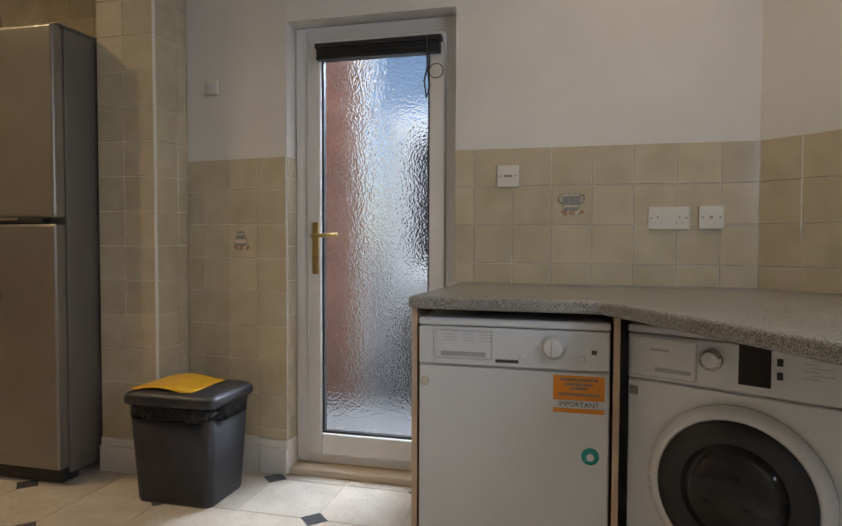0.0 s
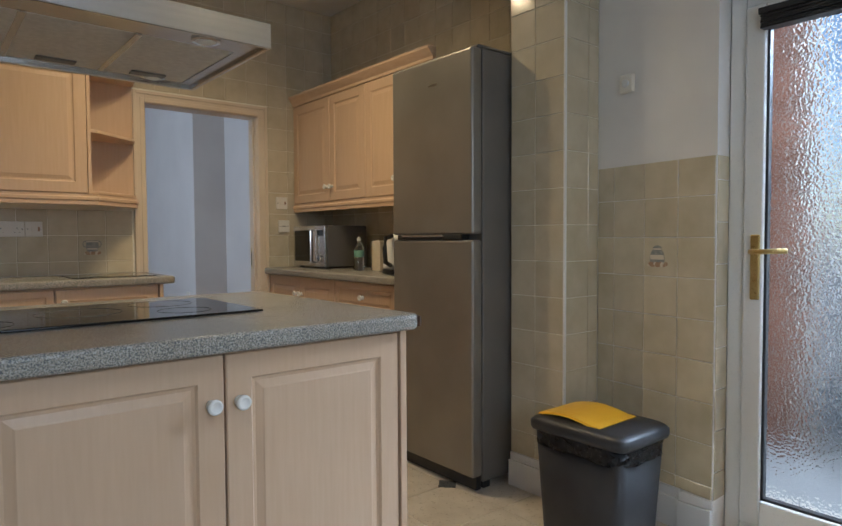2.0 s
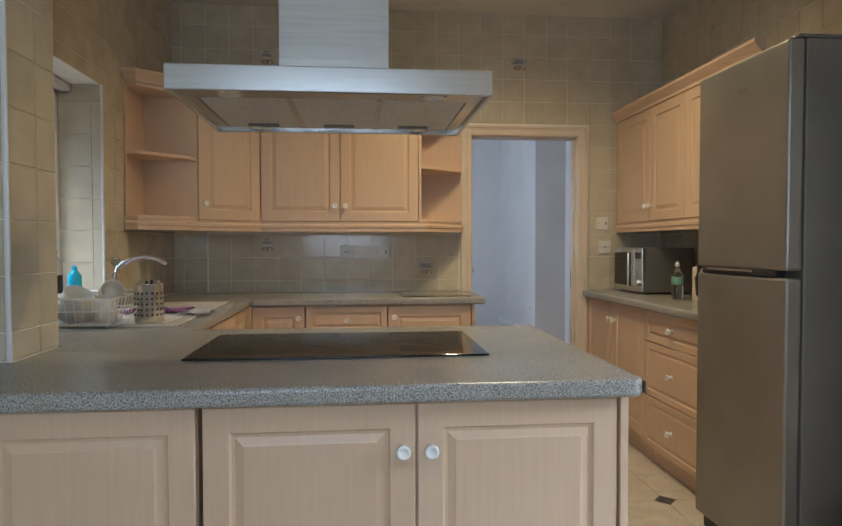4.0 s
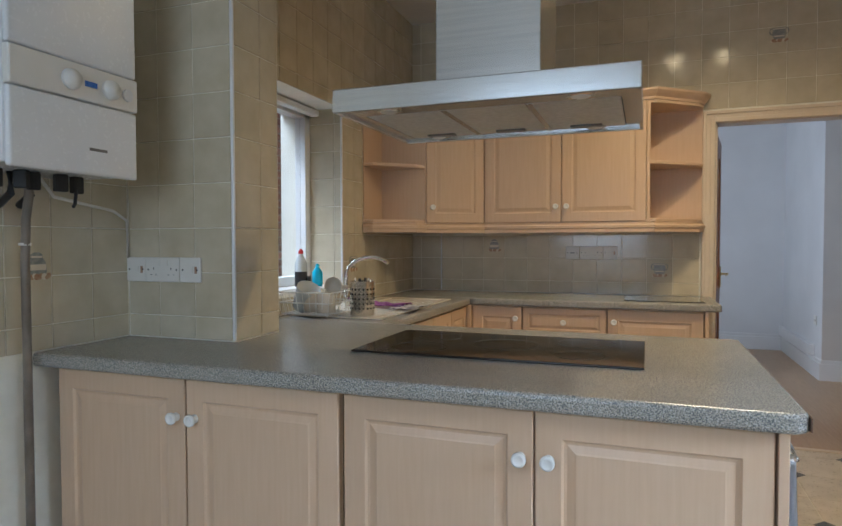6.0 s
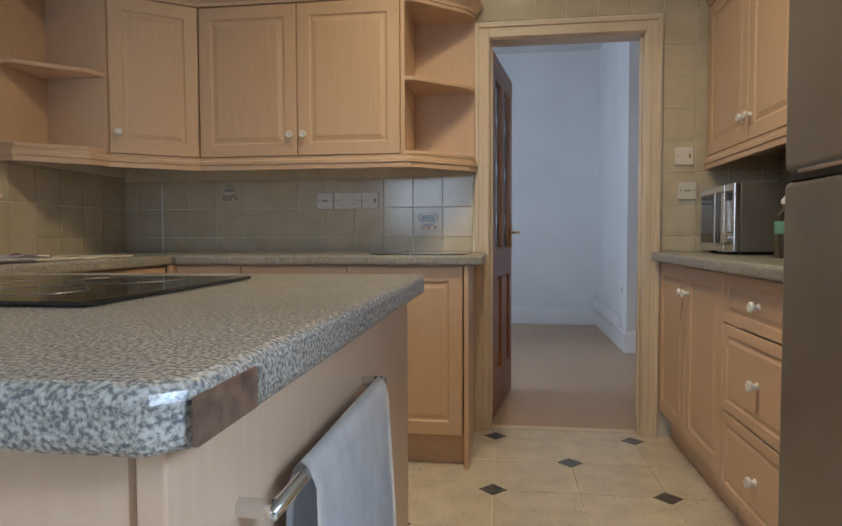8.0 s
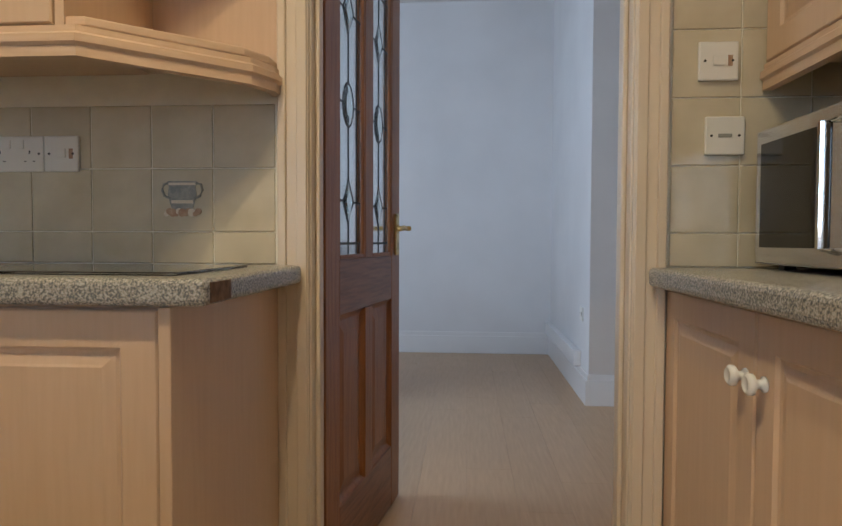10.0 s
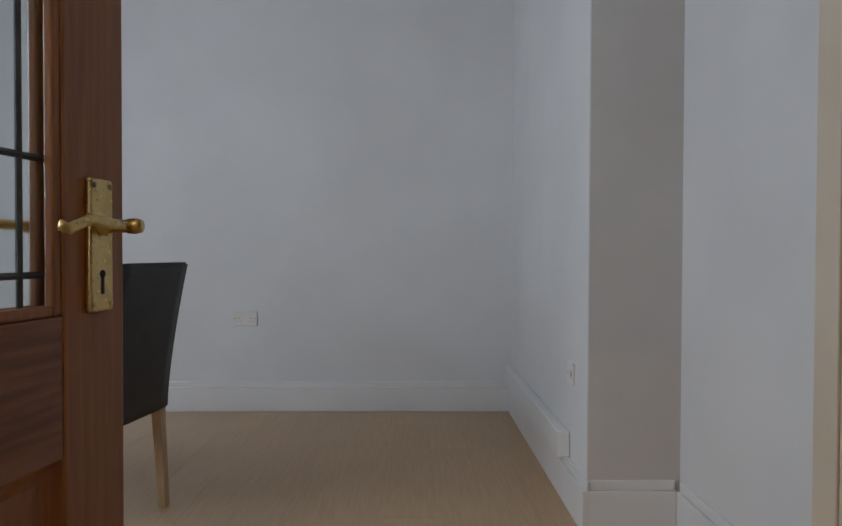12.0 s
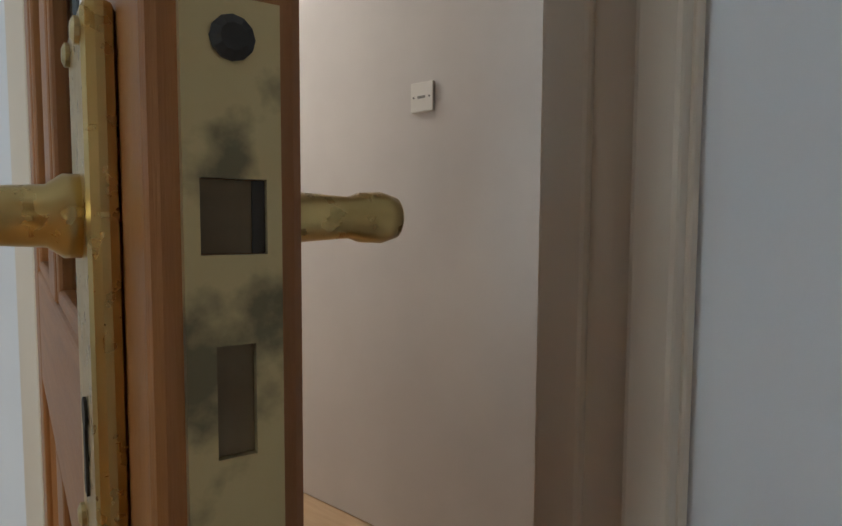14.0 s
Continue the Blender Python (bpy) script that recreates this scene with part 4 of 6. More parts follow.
run_trim("cornice", ELINE[1:3][::1], 2.072, 2.142, [(0.002, 0.0), (0.004, 0.25), (0.022, 0.55), (0.036, 0.8), (0.036, 1.0)], "limed oak cornice over the wall cupboards by the fridge")
run_trim("pelmet", ELINE[1:3][::1], 1.306, 1.363, [(0.004, 0.0), (0.004, 0.35), (0.010, 0.45), (0.010, 0.7), (0.002, 0.8), (0.002, 1.0)], "limed oak pelmet under the wall cupboards by the fridge")

# ---- hob and hood ----


def hob():
    u = thing("ceramic_hob", (-0.8, 0.73, WT), "wide black ceramic glass hob set in the worktop", "hob")
    part("glass_plate", box(-1.225, -0.385, 0.502, 0.965, WT + 0.001, WT + 0.007, 0.002), M_HOB, u)
    for x, y, r in ((-1.05, 0.84, 0.075), (-1.05, 0.62, 0.09), (-0.80, 0.75, 0.105), (-0.56, 0.85, 0.09), (-0.56, 0.63, 0.07)):
        part("cooking_ring", tube([(x + r * math.cos(k * math.pi / 20), y + r * math.sin(k * math.pi / 20), WT + 0.0066) for k in range(40)], 0.0012, 4, True), M_HOBMARK, u)
    return u


hob()


def hood():
    u = thing("extractor_hood", (-0.81, 0.7, 1.6), "brushed steel island extractor hood with chimney", "extractor hood")
    x0, x1, y0, y1, z0, z1 = -1.232, -0.396, 0.405, 0.995, 1.612, 1.678
    c = bmesh.new()
    t = 0.012
    for r in ((x0, x1, y0, y0 + t, z0, z1), (x0, x1, y1 - t, y1, z0, z1), (x0, x0 + t, y0 + t, y1 - t, z0, z1), (x1 - t, x1, y0 + t, y1 - t, z0, z1)):
        box(*r, bevel=0.003, bm=c)
    box(x0 + t, x1 - t, y0 + t, y1 - t, z1 - 0.006, z1 - 0.001, bm=c)
    part("canopy", c, M_STEEL, u)
    for r in ((x0 + t, x1 - t, y0 + t, y0 + 0.12, z0 + 0.010, z0 + 0.016), (x0 + t, x1 - t, y1 - 0.05, y1 - t, z0 + 0.010, z0 + 0.016), (x0 + t, x0 + 0.05, y0 + 0.12, y1 - 0.05, z0 + 0.010, z0 + 0.016), (x1 - 0.05, x1 - t, y0 + 0.12, y1 - 0.05, z0 + 0.010, z0 + 0.016)):
        part("underside_strip", box(*r), M_STEEL, u)
    fw = (x1 - x0 - 0.10) / 3
    for k in range(3):
        fx = x0 + 0.05 + k * fw
        f = part("grease_filter", box(fx + 0.004, fx + fw - 0.004, y0 + 0.122, y1 - 0.052, z0 + 0.009, z0 + 0.019, 0.002), M_FILTER, u)
        part("filter_handle", box(fx + fw / 2 - 0.05, fx + fw / 2 + 0.05, y1 - 0.12, y1 - 0.085, z0 + 0.003, z0 + 0.0088, 0.002), M_FSIDE, f)
    for k in (1, 2):
        dx = x0 + 0.05 + k * fw
        part("filter_rail", box(dx - 0.009, dx + 0.009, y0 + 0.121, y1 - 0.051, z0 + 0.0075, z0 + 0.0088, 0.0004, 1), M_STEEL, u)
    for lx in (x0 + 0.15, x1 - 0.15):
        for ly in (y0 + 0.065, y1 - 0.075):
            rim = placed(lathe([(0.036, 0), (0.036, 0.004), (0.027, 0.005)], 24), pose(lx, ly, z0 + 0.0095, 180))
            lamp = part("spot_rim", rim, M_CHROME, u)
            part("spot_lens", placed(lathe([(0.026, 0), (0.020, 0.003)], 20), pose(lx, ly, z0 + 0.0046, 180)), M_PLATE, lamp, "unlit frosted lamp lens")
    part("chimney", box(-0.968, -0.662, 0.55, 0.85, z1, 2.30, 0.003), M_STEEL, u)
    part("chimney_upper", box(-0.962, -0.668, 0.556, 0.844, 2.28, CEIL, 0.002), M_STEEL, u)
    for k in range(6):
        part("vent_slot", box(-0.6625, -0.6605, 0.60, 0.80, 2.10 + 0.02 * k, 2.108 + 0.02 * k), M_SLOT, u)
    return u


hood()

# ---- fridge freezer ----


def fridge():
    u = thing("fridge_freezer", (1.0, 1.06, 0), "tall silver fridge freezer with two doors, both shut", "fridge freezer")
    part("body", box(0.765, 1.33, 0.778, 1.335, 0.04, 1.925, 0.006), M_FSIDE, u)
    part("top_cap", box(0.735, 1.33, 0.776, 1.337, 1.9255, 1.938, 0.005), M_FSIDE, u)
    for a, b in ((1.13, 1.924), (0.07, 1.105)):
        d = part("door", box(0.700, 0.760, 0.776, 1.337, a, b, 0.012, 4), M_FRIDGE, u)
    part("handle_grip", box(0.700, 0.745, 0.84, 1.30, 1.106, 1.129, 0.004), M_SLOT, u, "recessed dark grip between the doors")
    part("grip_lip", box(0.694, 0.720, 0.96, 1.26, 1.118, 1.129, 0.003), M_STEEL, u)
    part("kick_panel", box(0.735, 0.765, 0.79, 1.325, 0.005, 0.065, 0.003), M_BLACK, u)
    part("badge", box(0.6988, 0.7005, 1.0, 1.06, 1.80, 1.808), M_STEEL, u)
    for y in (0.82, 1.29):
        part("foot", box(0.79, 0.83, y - 0.02, y + 0.02, 0.0, 0.041), M_BLACK, u)
    return u


fridge()

# ---- laundry corner ----
LT = 0.868
WA = 45.0


def rot2(cx, cy, a, x, y):
    c, s = math.cos(radians(a)), math.sin(radians(a))
    return (cx + c * x - s * y, cy + s * x + c * y)


worktop("laundry_worktop", [(0.455, -0.80), (1.076, -0.84), (1.076, -1.95), (0.50, -2.55), (-0.55, -2.20), (-0.30, -1.80), (0.445, -1.38)], "grey speckled laminate worktop angled over the washing machines", LT, 0.04)
for (a, b, c, d), nm in (((0.49, 1.07, -0.822, -0.804), 1), ((0.47, 1.07, -1.437, -1.419), 2)):
    e = thing("appliance_side_panel", ((a + b) / 2, d, 0), "pale oak upright panel beside the tumble dryer", "panel")
    part("board", box(a, b, c, d, 0, LT - 0.042, 0.001), M_OAK, e)


def dryer():
    u = thing("tumble_dryer", (0.75, -1.12, 0), "white vented tumble dryer with an orange sticker", "tumble dryer")
    x, y0, y1, h = 0.485, -1.412, -0.828, 0.800
    part("body", box(x + 0.012, 1.06, y0, y1, 0.015, h - 0.025, 0.006), M_WHITE, u)
    lid = box(x - 0.004, 1.06, y0 - 0.001, y1 + 0.001, h - 0.0245, h, 0.010, 3)
    part("lid", lid, M_WHITE, u)
    part("front_door_panel", box(x - 0.004, x + 0.0115, y0 + 0.003, y1 - 0.003, 0.10, 0.648, 0.006, 3), M_WHITE, u)
    cp = bmesh.new()
    box(x - 0.006, x + 0.0115, y0 + 0.003, y1 - 0.003, 0.655, h - 0.027, 0.005, bm=cp)
    fascia = part("control_fascia", cp, M_WHITE, u)
    part("plinth", box(x + 0.006, x + 0.0115, y0 + 0.003, y1 - 0.003, 0.015, 0.095), M_WHITE, u)
    part("tank_drawer", box(x - 0.010, x - 0.0062, y1 - 0.235, y1 - 0.055, 0.675, 0.765, 0.006), M_WHITE, fascia)
    # no hollow is cut here; its shade is a raised grey strip
    part("drawer_recess", box(x - 0.0112, x - 0.0098, y1 - 0.215, y1 - 0.075, 0.683, 0.697), M_SHADE, fascia, "grey strip for the shade of the finger recess")
    for k in range(3):
        for j in range(4):
            part("printed_mark", box(x - 0.0107, x - 0.0099, y1 - 0.095 - 0.055 * k - 0.03, y1 - 0.085 - 0.055 * k, 0.732 + 0.009 * j, 0.7336 + 0.009 * j), M_SHADE, fascia)
    dial = part("dial", placed(lathe([(0.037, 0), (0.037, 0.006), (0.030, 0.009), (0.029, 0.022), (0.026, 0.024)], 28), pose(x - 0.006, y0 + 0.165, 0.722, 0, -90)), M_WHITE, fascia, "", True)
    part("dial_ridge", box(x - 0.036, x - 0.028, y0 + 0.160, y0 + 0.170, 0.696, 0.748, 0.002), M_WHITE, dial)
    part("brand_badge", box(x - 0.0068, x - 0.0058, y1 - 0.315, y1 - 0.245, 0.668, 0.678), M_INK, fascia)
    for yy in (y0 + 0.255, y0 + 0.085):
        part("button", box(x - 0.012, x - 0.0055, yy - 0.012, yy + 0.012, 0.682, 0.698, 0.003), M_WHITE, fascia)
    part("capacity_mark", box(x - 0.0068, x - 0.0058, y0 + 0.04, y0 + 0.055, 0.705, 0.718), M_INK, fascia)
    st = part("sticker", box(x - 0.0052, x - 0.0038, y0 + 0.016, y0 + 0.165, 0.528, 0.640), M_ORANGE, u, "orange and white warranty sticker")
    part("white_band", box(x - 0.0060, x - 0.0050, y0 + 0.016, y0 + 0.165, 0.542, 0.566), M_WHITE, st)
    text_part("IMPORTANT", 0.021, M_INK, st, Matrix(((0, 0, -1, x - 0.0064), (-1, 0, 0, y0 + 0.0905), (0, 1, 0, 0.547), (0, 0, 0, 1))))
    for j, (wj, zj) in enumerate(((0.11, 0.628), (0.08, 0.614), (0.05, 0.602), (0.12, 0.584))):
        part("printed_line", box(x - 0.0058, x - 0.0048, y0 + 0.09 - wj / 2, y0 + 0.09 + wj / 2, zj - 0.004, zj + 0.004), M_PICT2, st)
    part("round_sticker", placed(lathe([(0.026, 0), (0.026, 0.001)], 28), pose(x - 0.004, y0 + 0.055, 0.40, 0, -90)), M_TEAL, u, "round green sticker with a pale drop")
    part("drop_print", placed(lathe([(0.011, 0), (0.011, 0.001)], 16), pose(x - 0.0052, y0 + 0.055, 0.397, 0, -90)), M_WHITE, u)
    part("door_catch", placed(lathe([(0.014, 0), (0.014, 0.005), (0.010, 0.007)], 18), pose(x - 0.004, y1 - 0.022, 0.600, 0, -90)), M_CREAMP, u)
    for yy in (y0 + 0.05, y1 - 0.05):
        part("foot", box(x + 0.05, x + 0.09, yy - 0.02, yy + 0.02, 0, 0.016), M_BLACK, u)
    return u


dryer()


def washer():
    """Local x along the front (left to right as seen), y into the machine; placed at an angle."""
    WP = pose(0.520, -1.462, 0, 0, 0, -118)
    w, h, dp = 0.59, 0.798, 0.50
    u = thing("washing_machine", (0.5, -1.8, 0), "white front-loading washing machine with a black porthole door", "washing machine")
    B = lambda bm: placed(bm, WP)
    part("body", B(box(0, w, 0.012, dp, 0.015, h - 0.025, 0.006)), M_WHITE, u)
    part("lid", B(box(-0.001, w + 0.001, -0.004, dp, h - 0.0245, h, 0.009, 3)), M_WHITE, u)
    part("front_panel", B(box(0.003, w - 0.003, -0.002, 0.0115, 0.09, 0.636, 0.006, 3)), M_WHITE, u)
    fa = part("control_fascia", B(box(0.003, w - 0.003, -0.006, 0.0115, 0.642, h - 0.027, 0.006, 3)), M_WHITE, u)
    part("plinth", B(box(0.003, w - 0.003, 0.006, 0.0115, 0.015, 0.085)), M_WHITE, u)
    part("detergent_drawer", B(box(0.012, 0.200, -0.011, -0.0062, 0.652, 0.765, 0.006, 3)), M_WHITE, fa)
    # shade under the drawer pull, put on as a grey strip
    part("drawer_grip", B(box(0.085, 0.185, -0.0125, -0.0108, 0.668, 0.680, 0.0007, 1)), M_SHADE, fa, "grey strip for the shade of the pull recess")
    part("brand_badge", B(box(0.070, 0.125, -0.0118, -0.0108, 0.727, 0.734)), M_SHADE, fa)
    dl = part("dial", B(placed(lathe([(0.032, 0), (0.032, 0.012), (0.026, 0.016), (0.024, 0.020)], 28), pose(0.238, -0.006, 0.722, 90))), M_CHROME, fa, "chrome rimmed dial", True)
    part("dial_face", B(placed(lathe([(0.022, 0), (0.020, 0.003)], 24), pose(0.238, -0.0255, 0.722, 90))), M_WHITE, dl)
    part("display", B(box(0.305, 0.382, -0.0085, -0.0055, 0.665, 0.775, 0.001)), M_HOB, fa, "black glass display")
    for zz in (0.735, 0.700):
        part("button", B(box(0.395, 0.409, -0.0095, -0.0055, zz - 0.010, zz + 0.010, 0.002)), M_BLACK, fa)
    for j in range(6):
        part("printed_mark", B(box(0.452 + 0.018 * (j % 2), 0.49 + 0.03 * (j % 2), -0.0068, -0.0058, 0.702 + 0.009 * j, 0.7035 + 0.009 * j)), M_SHADE, fa)
    part("energy_label", B(box(0.008, 0.034, -0.0035, -0.0018, 0.590, 0.616)), M_PICT, u, "small printed label")
    cx, cz = 0.305, 0.375
    ring = B(placed(lathe([(0.232, 0), (0.232, 0.018), (0.205, 0.034), (0.196, 0.034), (0.196, 0.02)], 48), pose(cx, -0.0015, cz, 90)))
    rg = part("door_ring", ring, M_WHITE, u, "white porthole surround", True)
    blk = B(placed(lathe([(0.195, 0), (0.195, 0.022), (0.150, 0.026), (0.135, 0.018)], 48), pose(cx, -0.018, cz, 90)))
    part("door_trim", blk, M_BLACK, rg, "black porthole ring", True)
    part("porthole", B(placed(lathe([(0.134, 0), (0.134, 0.012), (0.10, 0.024), (0.05, 0.032), (0.01, 0.034)], 40), pose(cx, -0.024, cz, 90))), M_DKGLASS, rg, "dark curved door glass", True)
    for xx in (0.06, w - 0.06):
        part("foot", B(box(xx - 0.02, xx + 0.02, 0.05, 0.09, 0, 0.016)), M_BLACK, u)
    return u


washer()
sb = thing("worktop_support", (0.3, -1.62, LT - 0.075), "pale oak batten under the angled worktop", "batten")
part("board", placed(box(0.0, 0.62, 0.0, 0.02, LT - 0.058, LT - 0.0405, 0.001), pose(0.535, -1.455, 0, 0, 0, -118)), M_OAK, sb)

# ---- swing bin ----


def waste_bin():
    u = thing("waste_bin", (0.80, 0.215, 0), "dark grey plastic bin with a yellow flap lid and black liner", "bin")
    cx, cy = 0.80, 0.215

    def tub(rows, mname, m, label=""):
        bm = bmesh.new()
        rings = []
        for hx, hy, z in rows:
            rr = 0.035
            ring = []
            for sx, sy, a0 in ((1, 1, 0), (-1, 1, 90), (-1, -1, 180), (1, -1, 270)):
                for k in range(5):
                    a = radians(a0 + 22.5 * k)
                    ring.append(bm.verts.new((cx + sx * (hx - rr) + rr * math.cos(a), cy + sy * (hy - rr) + rr * math.sin(a), z)))
            rings.append(ring)
        for a, b in zip(rings, rings[1:]):
            for k in range(20):
                bm.faces.new((a[k], a[(k + 1) % 20], b[(k + 1) % 20], b[k]))
        bm.faces.new(rings[0][::-1])
        bm.faces.new(rings[-1])
        return part(mname, bm, m, u, label, True)

    tub([(0.125, 0.165, 0.0), (0.128, 0.168, 0.01), (0.145, 0.190, 0.385)], "tub", M_BIN)
    bag, rings = bmesh.new(), []
    for j, z in enumerate((0.338, 0.350, 0.362, 0.374, 0.386, 0.397)):
        ring = []
        for k in range(64):
            a = 2 * math.pi * k / 64
            ca, sa = math.cos(a), math.sin(a)
            e = (abs(ca) ** 5 + abs(sa) ** 5) ** -0.2
            puff = 0.006 + 0.007 * noise.noise((ca * 5, sa * 5, j * 0.9)) + 0.003 * math.sin(11 * a + j * 1.3)
            hem = 0.014 * noise.noise((ca * 2.2, sa * 2.2, 4.0)) if j < 2 else 0.0
            ring.append(bag.verts.new((cx + ca * e * (0.147 + puff), cy + sa * e * (0.192 + puff), z + hem)))
        rings.append(ring)
    for a, b in zip(rings, rings[1:]):
        for k in range(64):
            bag.faces.new((a[k], a[(k + 1) % 64], b[(k + 1) % 64], b[k]))
    bmesh.ops.solidify(bag, geom=bag.faces[:], thickness=0.002)
    part("liner", bag, M_BAG, u, "crumpled black bin liner folded over the rim", True)
    tub([(0.156, 0.203, 0.395), (0.160, 0.207, 0.405), (0.160, 0.207, 0.425), (0.150, 0.196, 0.438), (0.135, 0.18, 0.446)], "lid", M_BIN)
    flap = bmesh.new()
    n = 8
    lo, hi = [], []
    for k in range(n + 1):
        f = k / n
        y = cy + 0.185 - 0.27 * f
        z = 0.449 + 0.020 * math.sin(math.pi * min(1, f * 1.1)) * (1 - 0.3 * f)
        lo.append((flap.verts.new((cx - 0.120, y, z - 0.008)), flap.verts.new((cx + 0.120, y, z - 0.008))))
        hi.append((flap.verts.new((cx - 0.115, y, z)), flap.verts.new((cx + 0.115, y, z))))
    for k in range(n):
        flap.faces.new((hi[k][0], hi[k + 1][0], hi[k + 1][1], hi[k][1]))
        flap.faces.new((lo[k][0], lo[k][1], lo[k + 1][1], lo[k + 1][0]))
        flap.faces.new((lo[k][0], lo[k + 1][0], hi[k + 1][0], hi[k][0]))
        flap.faces.new((lo[k][1], hi[k][1], hi[k + 1][1], lo[k + 1][1]))
    flap.faces.new((lo[0][0], hi[0][0], hi[0][1], lo[0][1]))
    flap.faces.new((lo[n][0], lo[n][1], hi[n][1], hi[n][0]))
    bmesh.ops.recalc_face_normals(flap, faces=flap.faces)
    part("flap", flap, M_YELLOW, u, "bright yellow flap")
    return u


waste_bin()

# ---- sockets and switches ----


def plate(name, m4, w, label, category, style):
    u = thing(name, m4.translation, label, category, "wall plates")
    h = 0.086
    part("faceplate", placed(box(-w / 2, w / 2, -0.010, 0, -h / 2, h / 2, 0.003), m4), M_PLATE, u)
    if style == "double":
        for cx in (-0.038, 0.038):
            for px, pz, sw, sh in ((0, 0.004, 0.003, 0.008), (-0.011, -0.018, 0.006, 0.002), (0.011, -0.018, 0.006, 0.002)):
                part("pin_hole", placed(box(cx + px - sw / 2, cx + px + sw / 2, -0.0108, -0.0095, pz - sh / 2, pz + sh / 2), m4), M_SLOT, u)
            part("rocker", placed(box(cx * 0.45 - 0.007, cx * 0.45 + 0.007, -0.013, -0.0095, 0.012, 0.034, 0.001), m4), M_PLATE, u)
    elif style == "spur":
        part("rocker", placed(box(-0.012, 0.012, -0.013, -0.0095, -0.010, 0.012, 0.001), m4), M_PLATE, u)
        part("fuse_mark", placed(box(0.020, 0.030, -0.0108, -0.0095, -0.012, 0.012), m4), M_PICT2, u)
    elif style == "aerial":
        part("outlet", placed(lathe([(0.006, 0), (0.006, 0.003)], 12), m4 @ pose(0, -0.009, 0, 90)), M_PICT2, u)
    elif style == "blank":
        part("grommet", placed(box(-0.015, 0.015, -0.0115, -0.0095, -0.004, 0.004, 0.001), m4), M_PICT, u)
    for sx in (-1, 1):
        part("screw", placed(lathe([(0.003, 0), (0.003, 0.0012)], 8), m4 @ pose(sx * min(0.030, w / 2 - 0.012) if w < 0.1 else sx * 0.062, -0.010, 0, 90)), M_SLOT, u)
    return u


TN = NY - 0.0045
for x, w, st, lb, ct in ((-0.602, 0.086, "spur", "white fused switch on the tiles over the worktop", "switch"), (-0.720, 0.146, "double", "white double socket on the tiles over the worktop", "socket"), (-0.842, 0.086, "blank", "white blank plate on the tiles over the worktop", "switch")):
    plate("wall_plate", pose(x, TN, 1.176), w, lb, ct, st)
plate("wall_plate", pose(0.938, TN, 1.372), 0.086, "white switch plate on the tiles by the doorway", "switch", "spur")
plate("wall_plate", pose(0.955, TN, 1.206), 0.086, "white flex outlet plate on the tiles above the microwave", "switch", "blank")
TE = 1.08 - 0.0045
E90 = lambda y, z: pose(TE, y, z, 0, 0, -90)
plate("wall_plate", E90(-1.043, 1.298), 0.086, "white fused outlet on the tiles over the dryer", "switch", "blank")
plate("wall_plate", E90(-1.643, 1.128), 0.146, "white double socket on the tiles over the laundry worktop", "socket", "double")
plate("wall_plate", E90(-1.790, 1.130), 0.086, "white aerial outlet on the tiles over the laundry worktop", "socket", "aerial")
TP = 0.553 - 0.0045
for x, w, st, lb, ct in ((-2.092, 0.086, "spur", "white fused switch on the tiled pier", "switch"), (-1.975, 0.146, "double", "white double socket on the tiled pier", "socket"), (-1.856, 0.086, "spur", "white fused switch on the tiled pier", "switch")):
    plate("wall_plate", pose(x, TP, 1.149), w, lb, ct, st)
plate("wall_plate", pose(-0.545, 6.91, 0.573), 0.146, "white double socket low on the dining room wall", "socket", "double")
plate("wall_plate", pose(EX2, 5.46, 0.52, 0, 0, -90), 0.086, "white single socket above the pipe casing", "socket", "spur")
plate("wall_plate", pose(2.50, 4.64, 1.365, 0, 0, -90), 0.086, "pale thermostat plate on the hall wall", "switch", "blank")
se = thing("door_chime_sensor", (1.13, 0.309, 1.737), "small white round alarm button box on the plaster", "sensor")
part("case", placed(box(-0.034, 0.034, -0.021, 0, -0.038, 0.038, 0.008, 3), pose(1.136, 0.309, 1.737, 0, 0, -97.7)), M_PLATE, se)
part("button", placed(lathe([(0.016, 0), (0.016, 0.004), (0.012, 0.006)], 20), pose(1.136, 0.309, 1.737, 0, 0, -97.7) @ pose(0, -0.021, 0, 90)), M_WHITE, se)

# ---- picture tiles: small printed jars ----


